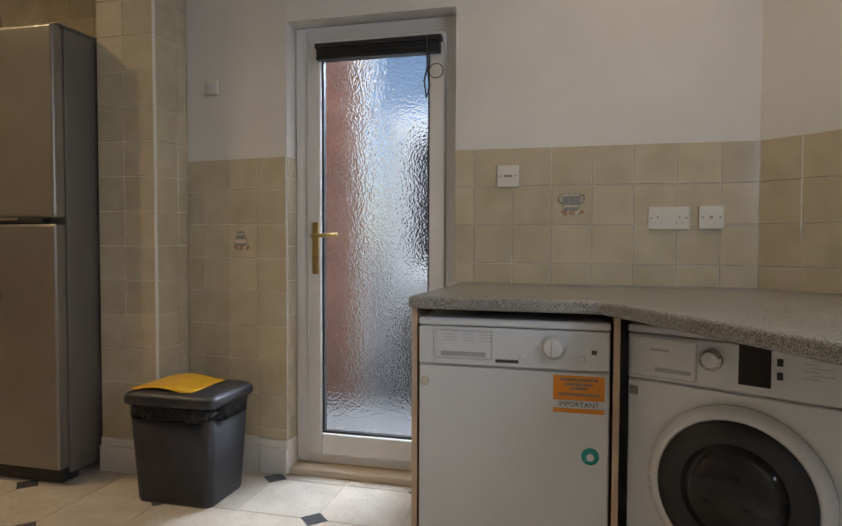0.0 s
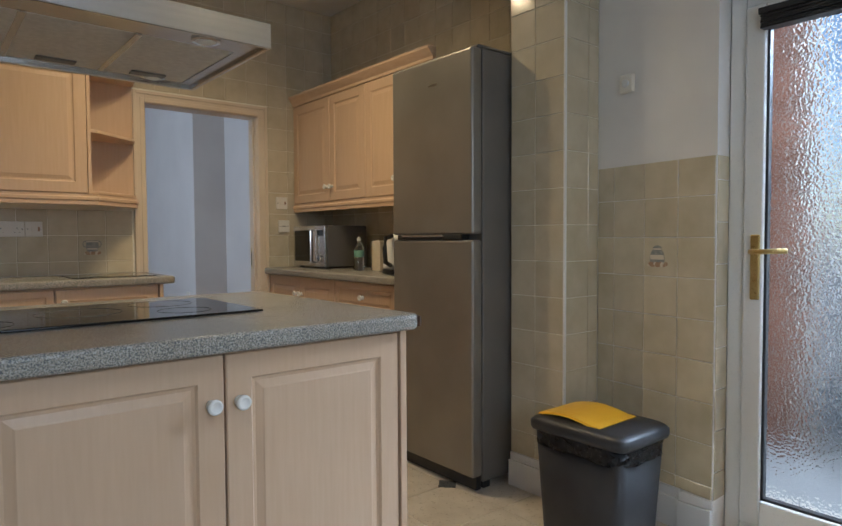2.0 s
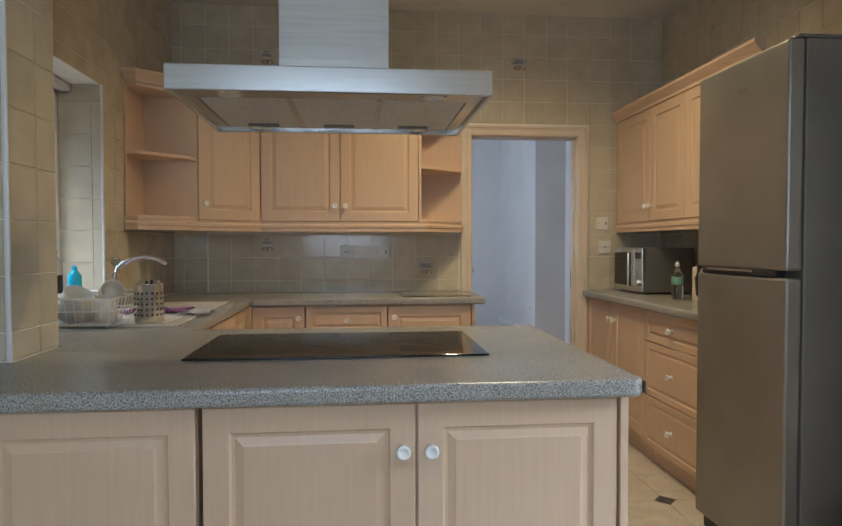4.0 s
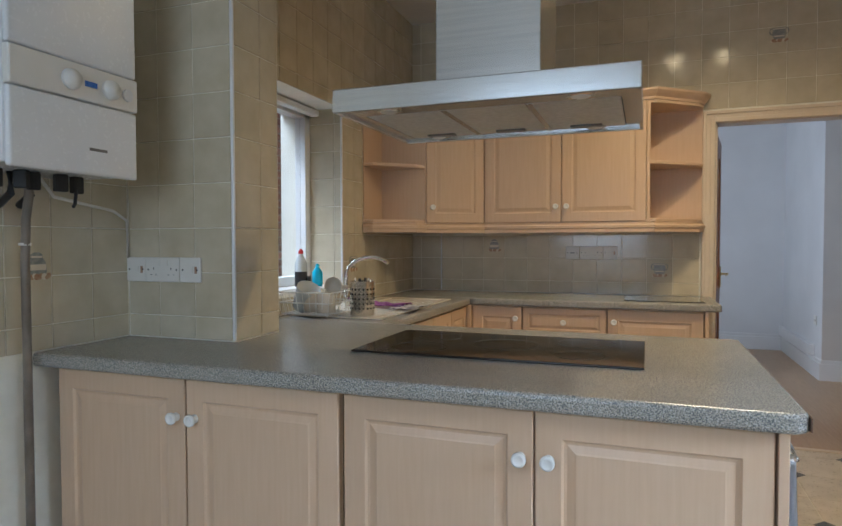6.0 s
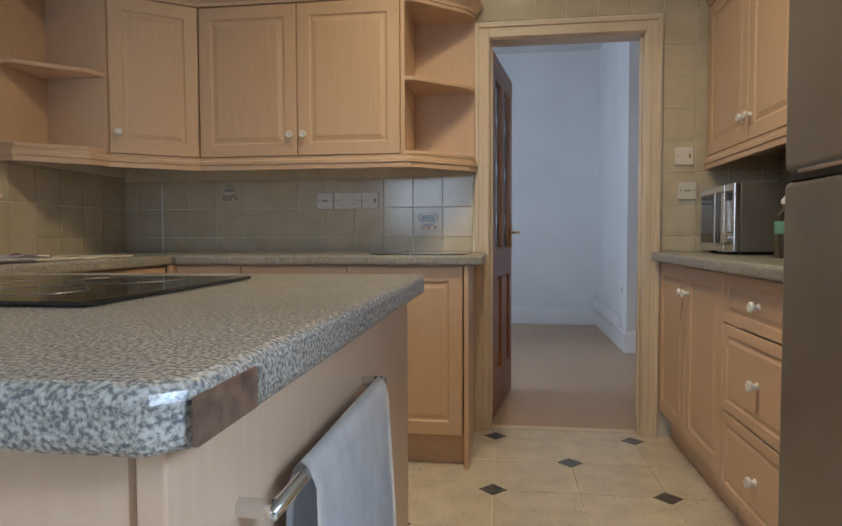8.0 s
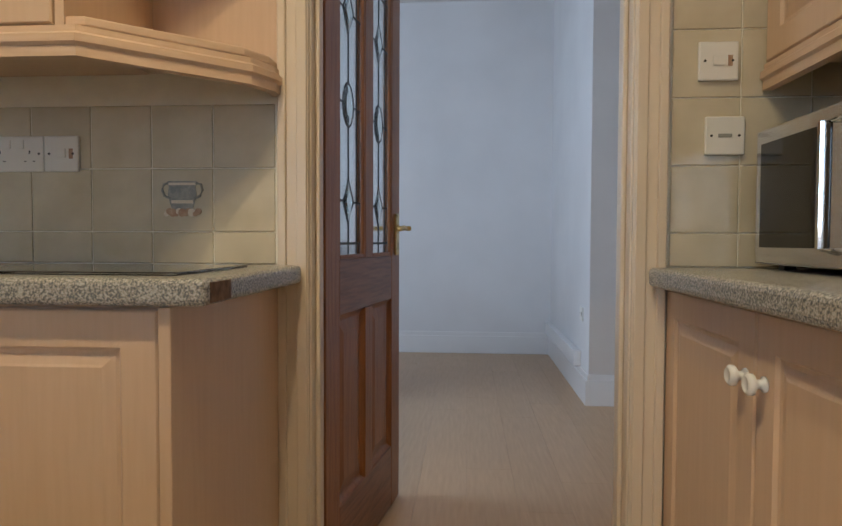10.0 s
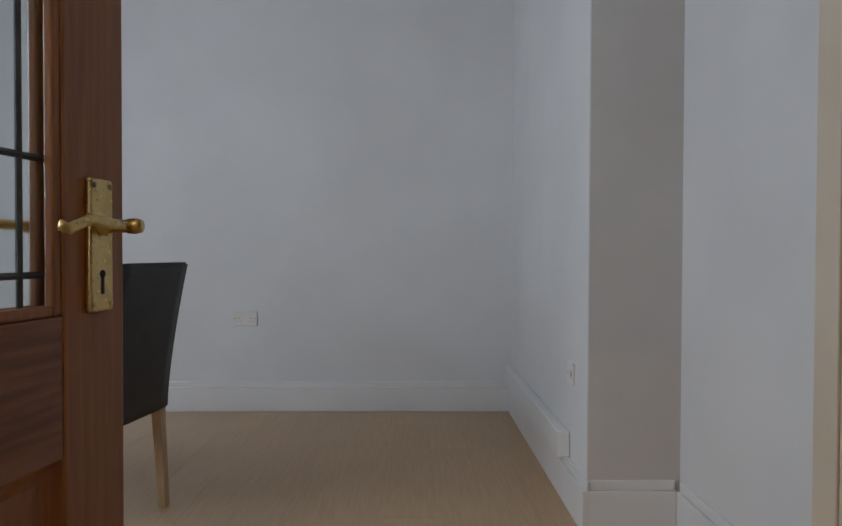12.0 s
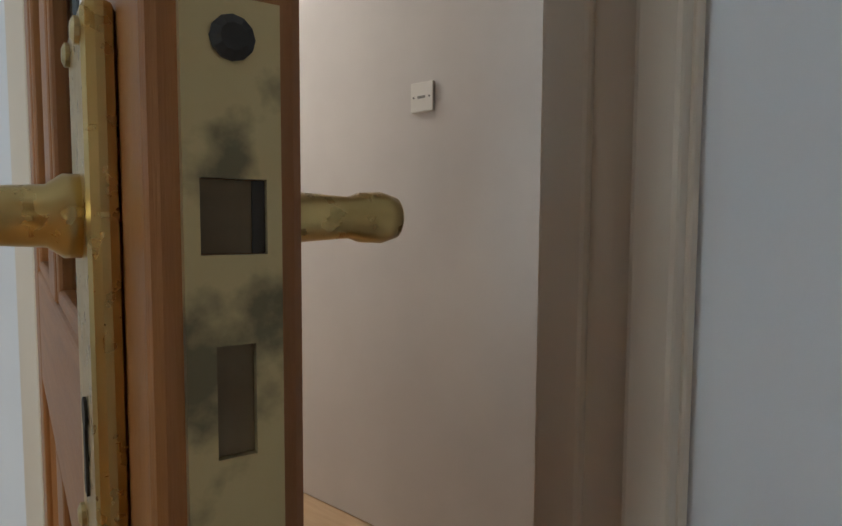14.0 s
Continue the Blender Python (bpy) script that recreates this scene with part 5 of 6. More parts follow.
def jar_motif(m4, kind):
    u = thing("picture_tile", m4.translation, "glazed tile printed with a blue-grey kitchen jar" if kind else "glazed tile printed with a two-handled jar and fruit", "decor tile", "picture tiles")
    prof = [(0.030, 0.0), (0.034, 0.02), (0.030, 0.045), (0.018, 0.060), (0.020, 0.068), (0.008, 0.075)] if kind else [(0.022, 0.0), (0.030, 0.02), (0.036, 0.045), (0.033, 0.062), (0.038, 0.072), (0.036, 0.076)]
    outline = [(-r, z - 0.03) for r, z in prof] + [(r, z - 0.03) for r, z in prof[::-1]]
    bm = placed(extrude_poly(outline, 0, 0.0010), pose(0, 0, 0, 90))
    part("jar_print", placed(bm, m4), M_PICT, u)
    if kind:
        part("lid_print", placed(box(-0.017, 0.017, -0.0017, -0.0010, 0.028, 0.034, 0), m4), M_CREAMP, u)
        part("band_print", placed(box(-0.031, 0.031, -0.0016, -0.0009, -0.010, 0.008), m4), M_CREAMP, u)
    else:
        for s in (-1, 1):
            part("handle_print", placed(tube([(s * 0.030, 0, 0.004), (s * 0.044, 0, 0.010), (s * 0.050, 0, 0.024), (s * 0.046, 0, 0.038), (s * 0.034, 0, 0.041)], 0.0032, 6), m4), M_PICT, u)
        part("rim_print", placed(box(-0.034, 0.034, -0.0016, -0.0009, 0.036, 0.042), m4), M_CREAMP, u)
        part("band_print", placed(box(-0.027, 0.027, -0.0016, -0.0009, -0.008, 0.000), m4), M_CREAMP, u)
    for k in range(11):
        r = 0.006 + 0.002 * ((k * 7) % 3)
        part("fruit_print", placed(lathe([(r, 0), (r, 0.0012 + 0.0001 * k)], 12), m4 @ pose(-0.040 + 0.008 * k, 0, -0.033 + 0.003 * ((k * 5) % 3), 90)), M_PICT2 if k % 4 else M_CREAMP, u)
    return u


jar_motif(pose(-1.369, TN - 0.0002, 1.222), 1)
jar_motif(pose(-0.304, TN - 0.0002, 1.064), 0)
jar_motif(pose(0.34, TN - 0.0002, 2.46), 0)
jar_motif(pose(-1.36, TN - 0.0002, 2.46), 1)
jar_motif(pose(TE - 0.0002, -1.288, 1.18, 0, 0, -90), 0)
jar_motif(pose(1.1128, 0.1645, 1.035, 0, 0, -97.7), 1)
jar_motif(pose(WX2 + 0.0045, 0.19, 1.169, 0, 0, 90), 1)
jar_motif(pose(WX + 0.0045, 2.02, 1.12, 0, 0, 90), 0)

# ---- boiler ----


def boiler():
    u = thing("wall_boiler", (-2.0, 0.1, 1.45), "white wall-hung combination boiler with dials", "boiler")
    x1, y0, y1, z0, z1 = -1.845, -0.105, 0.305, 1.432, 2.16
    part("casing", box(-2.13, x1 - 0.02, y0, y1, z0 + 0.01, z1, 0.006), M_WHITE, u)
    part("front_cover", box(x1 - 0.0195, x1, y0 + 0.002, y1 - 0.002, 1.735, z1, 0.008, 3), M_WHITE, u)
    cp = part("control_panel", box(x1 - 0.0195, x1 + 0.004, y0 + 0.002, y1 - 0.002, 1.635, 1.732, 0.005), M_PLATE, u)
    part("drop_flap", box(x1 - 0.0195, x1, y0 + 0.002, y1 - 0.002, z0, 1.632, 0.008, 3), M_WHITE, u)
    for y in (0.07, 0.20):
        part("dial", placed(lathe([(0.028, 0), (0.028, 0.010), (0.022, 0.014), (0.020, 0.022)], 24), pose(x1 + 0.004, y, 1.682, 0, 90)), M_PLATE, cp, "", True)
    part("display", box(x1 + 0.0035, x1 + 0.006, 0.115, 0.155, 1.675, 1.69), M_BLUE, cp, "blue lit display")
    part("gauge", placed(lathe([(0.018, 0), (0.018, 0.006)], 20), pose(x1 + 0.004, 0.262, 1.68, 0, 90)), M_WHITE, cp)
    part("brand_badge", box(x1 - 0.0002, x1 + 0.001, 0.13, 0.19, 1.50, 1.508), M_FSIDE, u)
    for k, y in enumerate((-0.06, 0.0, 0.05, 0.11)):
        part("pipe", tube([(-2.05, y, z0 + 0.012), (-2.05, y, z0 - 0.05), (-2.11, y + 0.01, z0 - 0.08)], 0.011), M_BLACK, u, "dark pipe tail", True)
    part("drop_pipe", tube([(-2.05, 0.10, z0 + 0.012), (-2.05, 0.105, z0 - 0.05), (-2.085, 0.12, z0 - 0.12), (-2.095, 0.123, z0 - 0.25), (-2.095, 0.123, 0.02)], 0.0125, 10), M_PIPE, u, "brown painted pipe down to the floor", True)
    part("cable_tie", placed(lathe([(0.0165, 0), (0.0165, 0.008)], 14), pose(-2.095, 0.123, 1.235)), M_PLATE, u)
    for k, y in enumerate((-0.03, 0.03, 0.08, 0.15, 0.22)):
        part("valve", placed(box(-0.018, 0.018, -0.012, 0.012, -0.05, 0.0, 0.004), pose(-2.0 + 0.02 * (k % 2), y, z0 + 0.009, 0, 0, 25 * k)), M_SLOT, u, "dark brass valve")
    part("isolator_lever", tube([(-1.99, 0.21, z0 - 0.03), (-1.985, 0.20, z0 - 0.075), (-1.98, 0.19, z0 - 0.082)], 0.005), M_BLACK, u)
    part("flex", tube([(-2.05, 0.13, z0 + 0.012), (-2.07, 0.2, z0 - 0.05), (-2.10, 0.45, z0 - 0.08), (-2.128, 0.535, z0 - 0.11), (-2.128, 0.538, 1.19)], 0.005), M_PLATE, u, "white supply cable", True)
    return u


boiler()

# ---- sink, tap and draining things ----


def sink():
    u = thing("kitchen_sink", (-1.67, 1.9, WT), "white inset sink with a drainer", "sink")
    rim = bmesh.new()
    x0, x1, y0, y1 = -1.90, -1.45, 1.25, 2.25
    for r in ((x0, x1, y0, 1.66), (x0, x1, 2.20, y1), (x0, x0 + 0.10, 1.66, 2.20), (x1 - 0.04, x1, 1.66, 2.20)):
        box(r[0], r[1], r[2], r[3], WT + 0.0005, WT + 0.008, 0.003, bm=rim)
    part("rim_and_drainer", rim, M_CREAMP, u)
    part("bowl_floor", box(x0 + 0.10, x1 - 0.04, 1.66, 2.20, WT + 0.0006, WT + 0.002), M_CREAMP, u)
    for k in range(7):
        part("drainer_rib", box(-1.80, -1.50, 1.30 + 0.045 * k, 1.312 + 0.045 * k, WT + 0.0075, WT + 0.0105, 0.001), M_CREAMP, u)
    return u


sink()
tp = thing("mixer_tap", (-1.86, 1.72, WT), "chrome swan-neck mixer tap", "tap")
part("base", placed(lathe([(0.026, 0), (0.026, 0.05), (0.020, 0.07), (0.014, 0.08)], 20), pose(-1.86, 1.72, WT + 0.008)), M_CHROME, tp, "", True)
arc = [(-1.86 + 0.0 * k, 1.72, WT + 0.08 + 0.03 * k) for k in range(3)]
for k in range(9):
    a = math.pi - 0.1 - k * 0.30
    arc.append((-1.775 + 0.085 * math.cos(a) + 0.006 * k, 1.72 + 0.012 * k, WT + 0.175 + 0.085 * math.sin(a)))
part("spout", tube(arc, 0.0105, 12), M_CHROME, tp, "", True)
part("lever", tube([(-1.86, 1.72, WT + 0.07), (-1.86, 1.66, WT + 0.09)], 0.006), M_CHROME, tp)


def dish_rack():
    u = thing("dish_rack", (-1.78, 1.33, WT + 0.01), "white wire dish rack holding crockery", "dish rack")
    x0, x1, y0, y1, z0, z1 = -1.93, -1.66, 1.17, 1.42, WT + 0.018, WT + 0.115
    for z, g in ((z0, 0.02), (z0 + 0.05, 0.008), (z1, 0.0)):
        part("hoop", tube([(x0 + g, y0 + g, z), (x1 - g, y0 + g, z), (x1 - g, y1 - g, z), (x0 + g, y1 - g, z)], 0.0028, 6, True), M_WIRE, u)
    for k in range(9):
        f = k / 8
        x = x0 + (x1 - x0) * f
        xi = x0 + 0.02 + (x1 - x0 - 0.04) * f
        part("wire", tube([(x, y0, z1), (xi, y0 + 0.02, z0), (xi, y1 - 0.02, z0), (x, y1, z1)], 0.0018, 5), M_WIRE, u)
    for k in range(8):
        f = k / 7
        y = y0 + (y1 - y0) * f
        yi = y0 + 0.02 + (y1 - y0 - 0.04) * f
        part("wire", tube([(x0, y, z1), (x0 + 0.02, yi, z0), (x1 - 0.02, yi, z0), (x1, y, z1)], 0.0018, 5), M_WIRE, u)
    for x in (x0 + 0.03, x1 - 0.03):
        for y in (y0 + 0.03, y1 - 0.03):
            part("foot", tube([(x, y, z0), (x, y, WT + 0.0085)], 0.004, 6), M_WIRE, u)
    return u


dish_rack()


def mug(at, m4, m, label):
    u = thing("mug", at, label, "mug")
    b = lathe([(0.034, 0), (0.040, 0.01), (0.041, 0.085), (0.037, 0.085), (0.035, 0.012), (0.01, 0.010)], 24)
    part("cup", placed(b, m4), m, u, "", True)
    part("handle", placed(tube([(0.040, 0, 0.02), (0.066, 0, 0.025), (0.068, 0, 0.060), (0.040, 0, 0.068)], 0.005, 8), m4), m, u, "", True)
    return u


mug((-1.70, 1.30, 1.0), pose(-1.735, 1.345, 1.035, 78, 0, 28), M_CREAMP, "cream mug lying on its side on the dish rack")
mug((-1.80, 1.26, 0.95), pose(-1.79, 1.255, 1.022, 180, 0, 40), M_CREAMP, "cream mug upside down in the dish rack")
mug((-1.72, 1.24, 0.95), pose(-1.705, 1.225, 1.022, 180, 0, 110), M_CREAMP, "cream mug upside down at the edge of the dish rack")
bw = thing("glass_jug", (-1.86, 1.27, 0.94), "pale cloudy jug leaning in the dish rack", "jug")
jg = part("vessel", placed(lathe([(0.045, 0), (0.055, 0.11), (0.052, 0.11), (0.042, 0.005)], 24), pose(-1.86, 1.28, 0.95, 35, 0, 60)), M_CLOUDY, bw, "", True)


def caddy():
    u = thing("cutlery_holder", (-1.57, 1.32, WT + 0.01), "perforated steel cutlery holder", "cutlery holder")
    z0 = WT + 0.0105
    part("cup", placed(lathe([(0.052, 0), (0.054, 0.002), (0.054, 0.150), (0.055, 0.152), (0.051, 0.152), (0.050, 0.006), (0.01, 0.005)], 36), pose(-1.575, 1.32, z0)), M_STEEL, u, "", True)
    holes = bmesh.new()
    for j in range(5):
        for k in range(18):
            a = 2 * math.pi * k / 18
            merge(holes, placed(lathe([(0.0045, 0), (0.0045, 0.001)], 8), pose(-1.575 + 0.0536 * math.cos(a), 1.32 + 0.0536 * math.sin(a), z0 + 0.032 + 0.021 * j, 0, 90, math.degrees(a))))
    part("perforations", holes, M_SLOT, u, "rows of round holes")
    for k in range(4):
        a = k * 1.6
        part("utensil", tube([(-1.575 + 0.02 * math.cos(a), 1.32 + 0.02 * math.sin(a), z0 + 0.01), (-1.575 + 0.034 * math.cos(a), 1.32 + 0.034 * math.sin(a), z0 + 0.165)], 0.006), M_BLACK if k % 2 else M_CHROME, u)
    return u


caddy()


def bottle(at, h, r, m, cap, label):
    u = thing("bottle", at, label, "bottle")
    part("vessel", placed(lathe([(r * 0.9, 0), (r, 0.01), (r, h * 0.62), (r * 0.55, h * 0.78), (r * 0.32, h * 0.84), (r * 0.32, h * 0.88)], 20), pose(*at)), m, u, "", True)
    part("cap", placed(lathe([(r * 0.42, 0), (r * 0.42, h * 0.07), (r * 0.2, h * 0.1), (r * 0.2, h * 0.13)], 14), pose(at[0], at[1], at[2] + h * 0.87)), cap, u)
    return u


red_cap_bottle = bottle((-2.07, 1.62, 1.013), 0.20, 0.032, M_CLOUDY, M_RED, "clear washing-up liquid bottle with a red cap on the sill")
part("dark_liquid", placed(lathe([(0.0322, 0), (0.0326, 0.002), (0.0326, 0.075), (0.0322, 0.077)], 20), pose(-2.07, 1.62, 1.018)), M_BLACK, red_cap_bottle, "dark liquid in the lower half", True)
bottle((-2.03, 1.72, 1.013), 0.12, 0.028, M_BLUELIQ, M_BLUELIQ, "turquoise soap bottle on the sill")


def cloth(name, at, w, d, m, label):
    u = thing(name, at, label, "cloth")
    bm = bmesh.new()
    n = 14
    g = [[bm.verts.new((at[0] + w * (i / n - 0.5) + 0.012 * noise.noise((i * 0.5, j * 0.5, 3)), at[1] + d * (j / n - 0.5) + 0.012 * noise.noise((i * 0.5, j * 0.5, 7)),
                        at[2] + 0.006 + 0.020 * abs(noise.noise((i * 0.35, j * 0.35, 1.5))))) for j in range(n + 1)] for i in range(n + 1)]
    for i in range(n):
        for j in range(n):
            bm.faces.new((g[i][j], g[i + 1][j], g[i + 1][j + 1], g[i][j + 1]))
    bmesh.ops.solidify(bm, geom=bm.faces[:], thickness=-0.003)
    part("fabric", bm, m, u, "", True)
    return u


cloth("dish_cloth", (-1.47, 1.62, WT + 0.008), 0.14, 0.20, M_CLOTH, "crumpled pale dish cloth on the sink edge")
cloth("tea_towel", (-1.66, 1.72, WT + 0.008), 0.28, 0.18, M_PURPLE, "purple patterned tea towel lying in the sink")

# ---- towel on its rail ----
tr = thing("towel_rail", (-0.10, 0.51, 0.785), "chrome towel rail on the counter end panel", "towel rail")
part("bar", tube([(-0.084, 0.29, 0.785), (-0.084, 0.72, 0.785)], 0.006), M_CHROME, tr, "", True)
for y in (0.30, 0.71):
    part("bracket", tube([(-0.113, y, 0.785), (-0.084, y, 0.785)], 0.008), M_CHROME, tr)
tw = thing("hand_towel", (-0.07, 0.52, 0.45), "white hand towel hanging over the rail", "towel")
bm = bmesh.new()
rows = [(-0.104, 0.45), (-0.103, 0.62), (-0.097, 0.776), (-0.091, 0.793), (-0.084, 0.799), (-0.077, 0.793), (-0.071, 0.776), (-0.064, 0.62), (-0.061, 0.50), (-0.060, 0.34)]
cols = 14
g = [[bm.verts.new((x + (0.004 * math.sin(k * 1.1 + z * 9) * max(0, 0.76 - z) * 4 if x > -0.08 else 0), 0.36 + 0.325 * k / cols, z)) for k in range(cols + 1)] for x, z in rows]
for a, b in zip(g, g[1:]):
    for k in range(cols):
        bm.faces.new((a[k], a[k + 1], b[k + 1], b[k]))
bmesh.ops.solidify(bm, geom=bm.faces[:], thickness=0.004)
part("fabric", bm, M_TOWEL, tw, "", True)

# ---- microwave, kettle and bottle by the fridge ----


def microwave():
    u = thing("microwave", (1.17, 2.71, WT), "steel and black microwave oven with a bar handle", "microwave")
    x0, x1, y0, y1, z0, z1 = 0.998, 1.34, 2.495, 2.93, WT + 0.012, 1.203
    part("body", box(x0 + 0.024, x1, y0, y1, z0, z1, 0.005), M_FSIDE, u)
    part("fascia", box(x0, x0 + 0.0235, y0, y0 + 0.115, z0, z1, 0.004), M_STEEL, u, "steel control fascia")
    d = part("door", box(x0, x0 + 0.0235, y0 + 0.118, y1, z0, z1, 0.004), M_STEEL, u)
    part("door_window", box(x0 - 0.002, x0 + 0.001, y0 + 0.16, y1 - 0.025, z0 + 0.035, z1 - 0.03, 0.001), M_HOB, d, "black glass window")
    part("handle", tube([(x0, y0 + 0.135, z0 + 0.03), (x0 - 0.03, y0 + 0.135, z0 + 0.035), (x0 - 0.03, y0 + 0.135, z1 - 0.035), (x0, y0 + 0.135, z1 - 0.03)], 0.007), M_CHROME, d)
    part("dial", placed(lathe([(0.024, 0), (0.024, 0.012), (0.02, 0.016)], 24), pose(x0, y0 + 0.055, z0 + 0.06, 0, -90)), M_CHROME, u)
    part("display", box(x0 - 0.002, x0 + 0.001, y0 + 0.02, y0 + 0.095, z1 - 0.07, z1 - 0.03), M_HOB, u)
    for x in (x0 + 0.05, x1 - 0.05):
        for y in (y0 + 0.04, y1 - 0.04):
            part("foot", box(x - 0.012, x + 0.012, y - 0.012, y + 0.012, WT + 0.0005, z0), M_BLACK, u)
    return u


microwave()


def kettle():
    u = thing("kettle", (1.02, 1.72, WT), "white plastic kettle with a black handle", "kettle")
    part("base", placed(lathe([(0.085, 0), (0.085, 0.02), (0.07, 0.024)], 28), pose(1.03, 1.74, WT + 0.001)), M_BLACK, u)
    part("jug", placed(lathe([(0.078, 0.024), (0.080, 0.05), (0.066, 0.20), (0.062, 0.215), (0.03, 0.225)], 28), pose(1.03, 1.74, WT + 0.001)), M_WHITE, u, "", True)
    part("handle", tube([(0.965, 1.70, WT + 0.215), (0.90, 1.67, WT + 0.205), (0.885, 1.66, WT + 0.15), (0.895, 1.665, WT + 0.07), (0.955, 1.70, WT + 0.05)], 0.013, 10), M_BLACK, u, "", True)
    return u


kettle()
water = bottle((1.05, 2.16, WT + 0.001), 0.215, 0.032, M_GLASS, M_WHITE, "clear plastic bottle with a green label on the worktop")
part("bottle_label", placed(lathe([(0.0324, 0), (0.0326, 0.002), (0.0326, 0.04), (0.0324, 0.042)], 20), pose(1.05, 2.16, WT + 0.085)), M_SAGE, water, "pale green paper band", True)
jr = thing("food_carton", (1.12, 2.05, WT), "cream food carton standing on the worktop", "carton")
part("carton_body", box(1.10, 1.20, 2.00, 2.09, WT + 0.001, WT + 0.185, 0.002), M_CREAMP, jr)
part("carton_flap", box(1.102, 1.198, 2.002, 2.088, WT + 0.1852, WT + 0.189, 0.001), M_PLATE, jr)
gc = thing("chopping_board", (-0.30, 2.72, WT), "clear glass chopping board lying on the worktop", "chopping board")
part("board", box(-0.50, -0.08, 2.50, 2.82, WT + 0.0005, WT + 0.006, 0.002), M_GLASS, gc)

# ---- ceiling lights ----
for sx, sy in KITCHEN_SPOTS:
    cl = thing("ceiling_spotlight", (sx, sy, CEIL), "small white ceiling spotlight with a lit bulb", "ceiling light", "ceiling spotlights")
    part("rose", placed(lathe([(0.045, 0), (0.045, 0.012), (0.030, 0.018)], 24), pose(sx, sy, CEIL, 180)), M_UPVC, cl)
    part("holder", placed(lathe([(0.016, 0.018), (0.016, 0.045), (0.022, 0.050), (0.022, 0.058)], 16), pose(sx, sy, CEIL, 180)), M_UPVC, cl)
    part("bulb", placed(lathe([(0.012, 0.058), (0.020, 0.061), (0.020, 0.064), (0.010, 0.067)], 16), pose(sx, sy, CEIL, 180)), M_LAMP, cl, "glowing bulb")

# ---- dining chair ----


def dining_chair(m4, label):
    u = thing("dining_chair", m4.translation, label, "chair", "dining chairs")
    bk = bmesh.new()
    n, mcols = 12, 8
    f, r = [], []
    for k in range(n + 1):
        z = 0.38 + 0.565 * k / n
        lean = 0.09 * (k / n) ** 1.4
        hw = 0.215 - 0.012 * (k / n)
        f.append([bk.verts.new((-hw + 2 * hw * j / mcols, 0.20 + lean - 0.004 * math.sin(math.pi * j / mcols), z)) for j in range(mcols + 1)])
        r.append([bk.verts.new((-hw + 2 * hw * j / mcols, 0.255 + lean * 1.05, z)) for j in range(mcols + 1)])
    for a, b in ((f, 0), (r, 1)):
        for k in range(n):
            for j in range(mcols):
                q = (a[k][j], a[k][j + 1], a[k + 1][j + 1], a[k + 1][j])
                bk.faces.new(q if not b else q[::-1])
    for k in range(n):
        bk.faces.new((f[k][0], f[k + 1][0], r[k + 1][0], r[k][0]))
        bk.faces.new((f[k][mcols], r[k][mcols], r[k + 1][mcols], f[k + 1][mcols]))
    for j in range(mcols):
        bk.faces.new((f[n][j], f[n][j + 1], r[n][j + 1], r[n][j]))
        bk.faces.new((f[0][j], r[0][j], r[0][j + 1], f[0][j + 1]))
    bmesh.ops.recalc_face_normals(bk, faces=bk.faces)
    bmesh.ops.bevel(bk, geom=[e for e in bk.edges if e.calc_face_angle(0) > 1.0], offset=0.008, segments=2, affect="EDGES")
    part("backrest", placed(bk, m4), M_LEATHER, u, "", True)
    part("seat", placed(box(-0.215, 0.215, -0.23, 0.20, 0.40, 0.475, 0.015, 3), m4), M_LEATHER, u)
    for x in (-0.19, 0.19):
        for y, ty in ((-0.20, -0.20), (0.225, 0.25)):
            lg = box(x - 0.02, x + 0.02, y - 0.02, y + 0.02, 0, 0.402, 0.003)
            for v in lg.verts:
                if v.co.z < 0.1:
                    v.co.x = x + (v.co.x - x) * 0.75
                    v.co.y = ty + (v.co.y - y) * 0.75
            part("leg", placed(lg, m4), M_LEG, u)
    return u


dining_chair(pose(-0.750, 5.325, 0, 0, 0, -99.2), "black leather high-backed dining chair with pale oak legs")


def slat_chair(m4, label):
    """A plain wooden chair: two leaning back posts with cross rails, a boarded seat and straight front legs."""
    u = thing("slat_chair", m4.translation, label, "chair", "dining chairs")
    for x in (-0.19, 0.19):
        post = box(x - 0.016, x + 0.016, 0.18, 0.215, 0, 0.86, 0.004)
        for v in post.verts:
            v.co.y += 0.10 * max(0.0, (v.co.z - 0.44) / 0.42) + (0.04 if v.co.z < 0.1 else 0)
        part("back_post", placed(post, m4), M_LEG, u)
        part("front_leg", placed(box(x - 0.016, x + 0.016, -0.20, -0.168, 0, 0.43, 0.004), m4), M_LEG, u)
        part("side_rail", placed(box(x - 0.011, x + 0.011, -0.168, 0.18, 0.385, 0.43, 0.003), m4), M_LEG, u)
    for z, h in ((0.80, 0.055), (0.68, 0.035), (0.56, 0.035)):
        dy = 0.10 * (z + h / 2 - 0.44) / 0.42
        part("back_rail", placed(box(-0.174, 0.174, 0.186 + dy, 0.205 + dy, z, z + h, 0.004), m4), M_LEG, u)
    for k in range(5):
        y = -0.205 + 0.083 * k
        part("seat_board", placed(box(-0.215, 0.215, y, y + 0.075, 0.431, 0.449, 0.004), m4), M_LEG, u)
    return u


slat_chair(pose(-1.10, 5.50, 0, 0, 0, -97), "pale wooden slat-backed dining chair beside the leather one")

# ---- outside ----


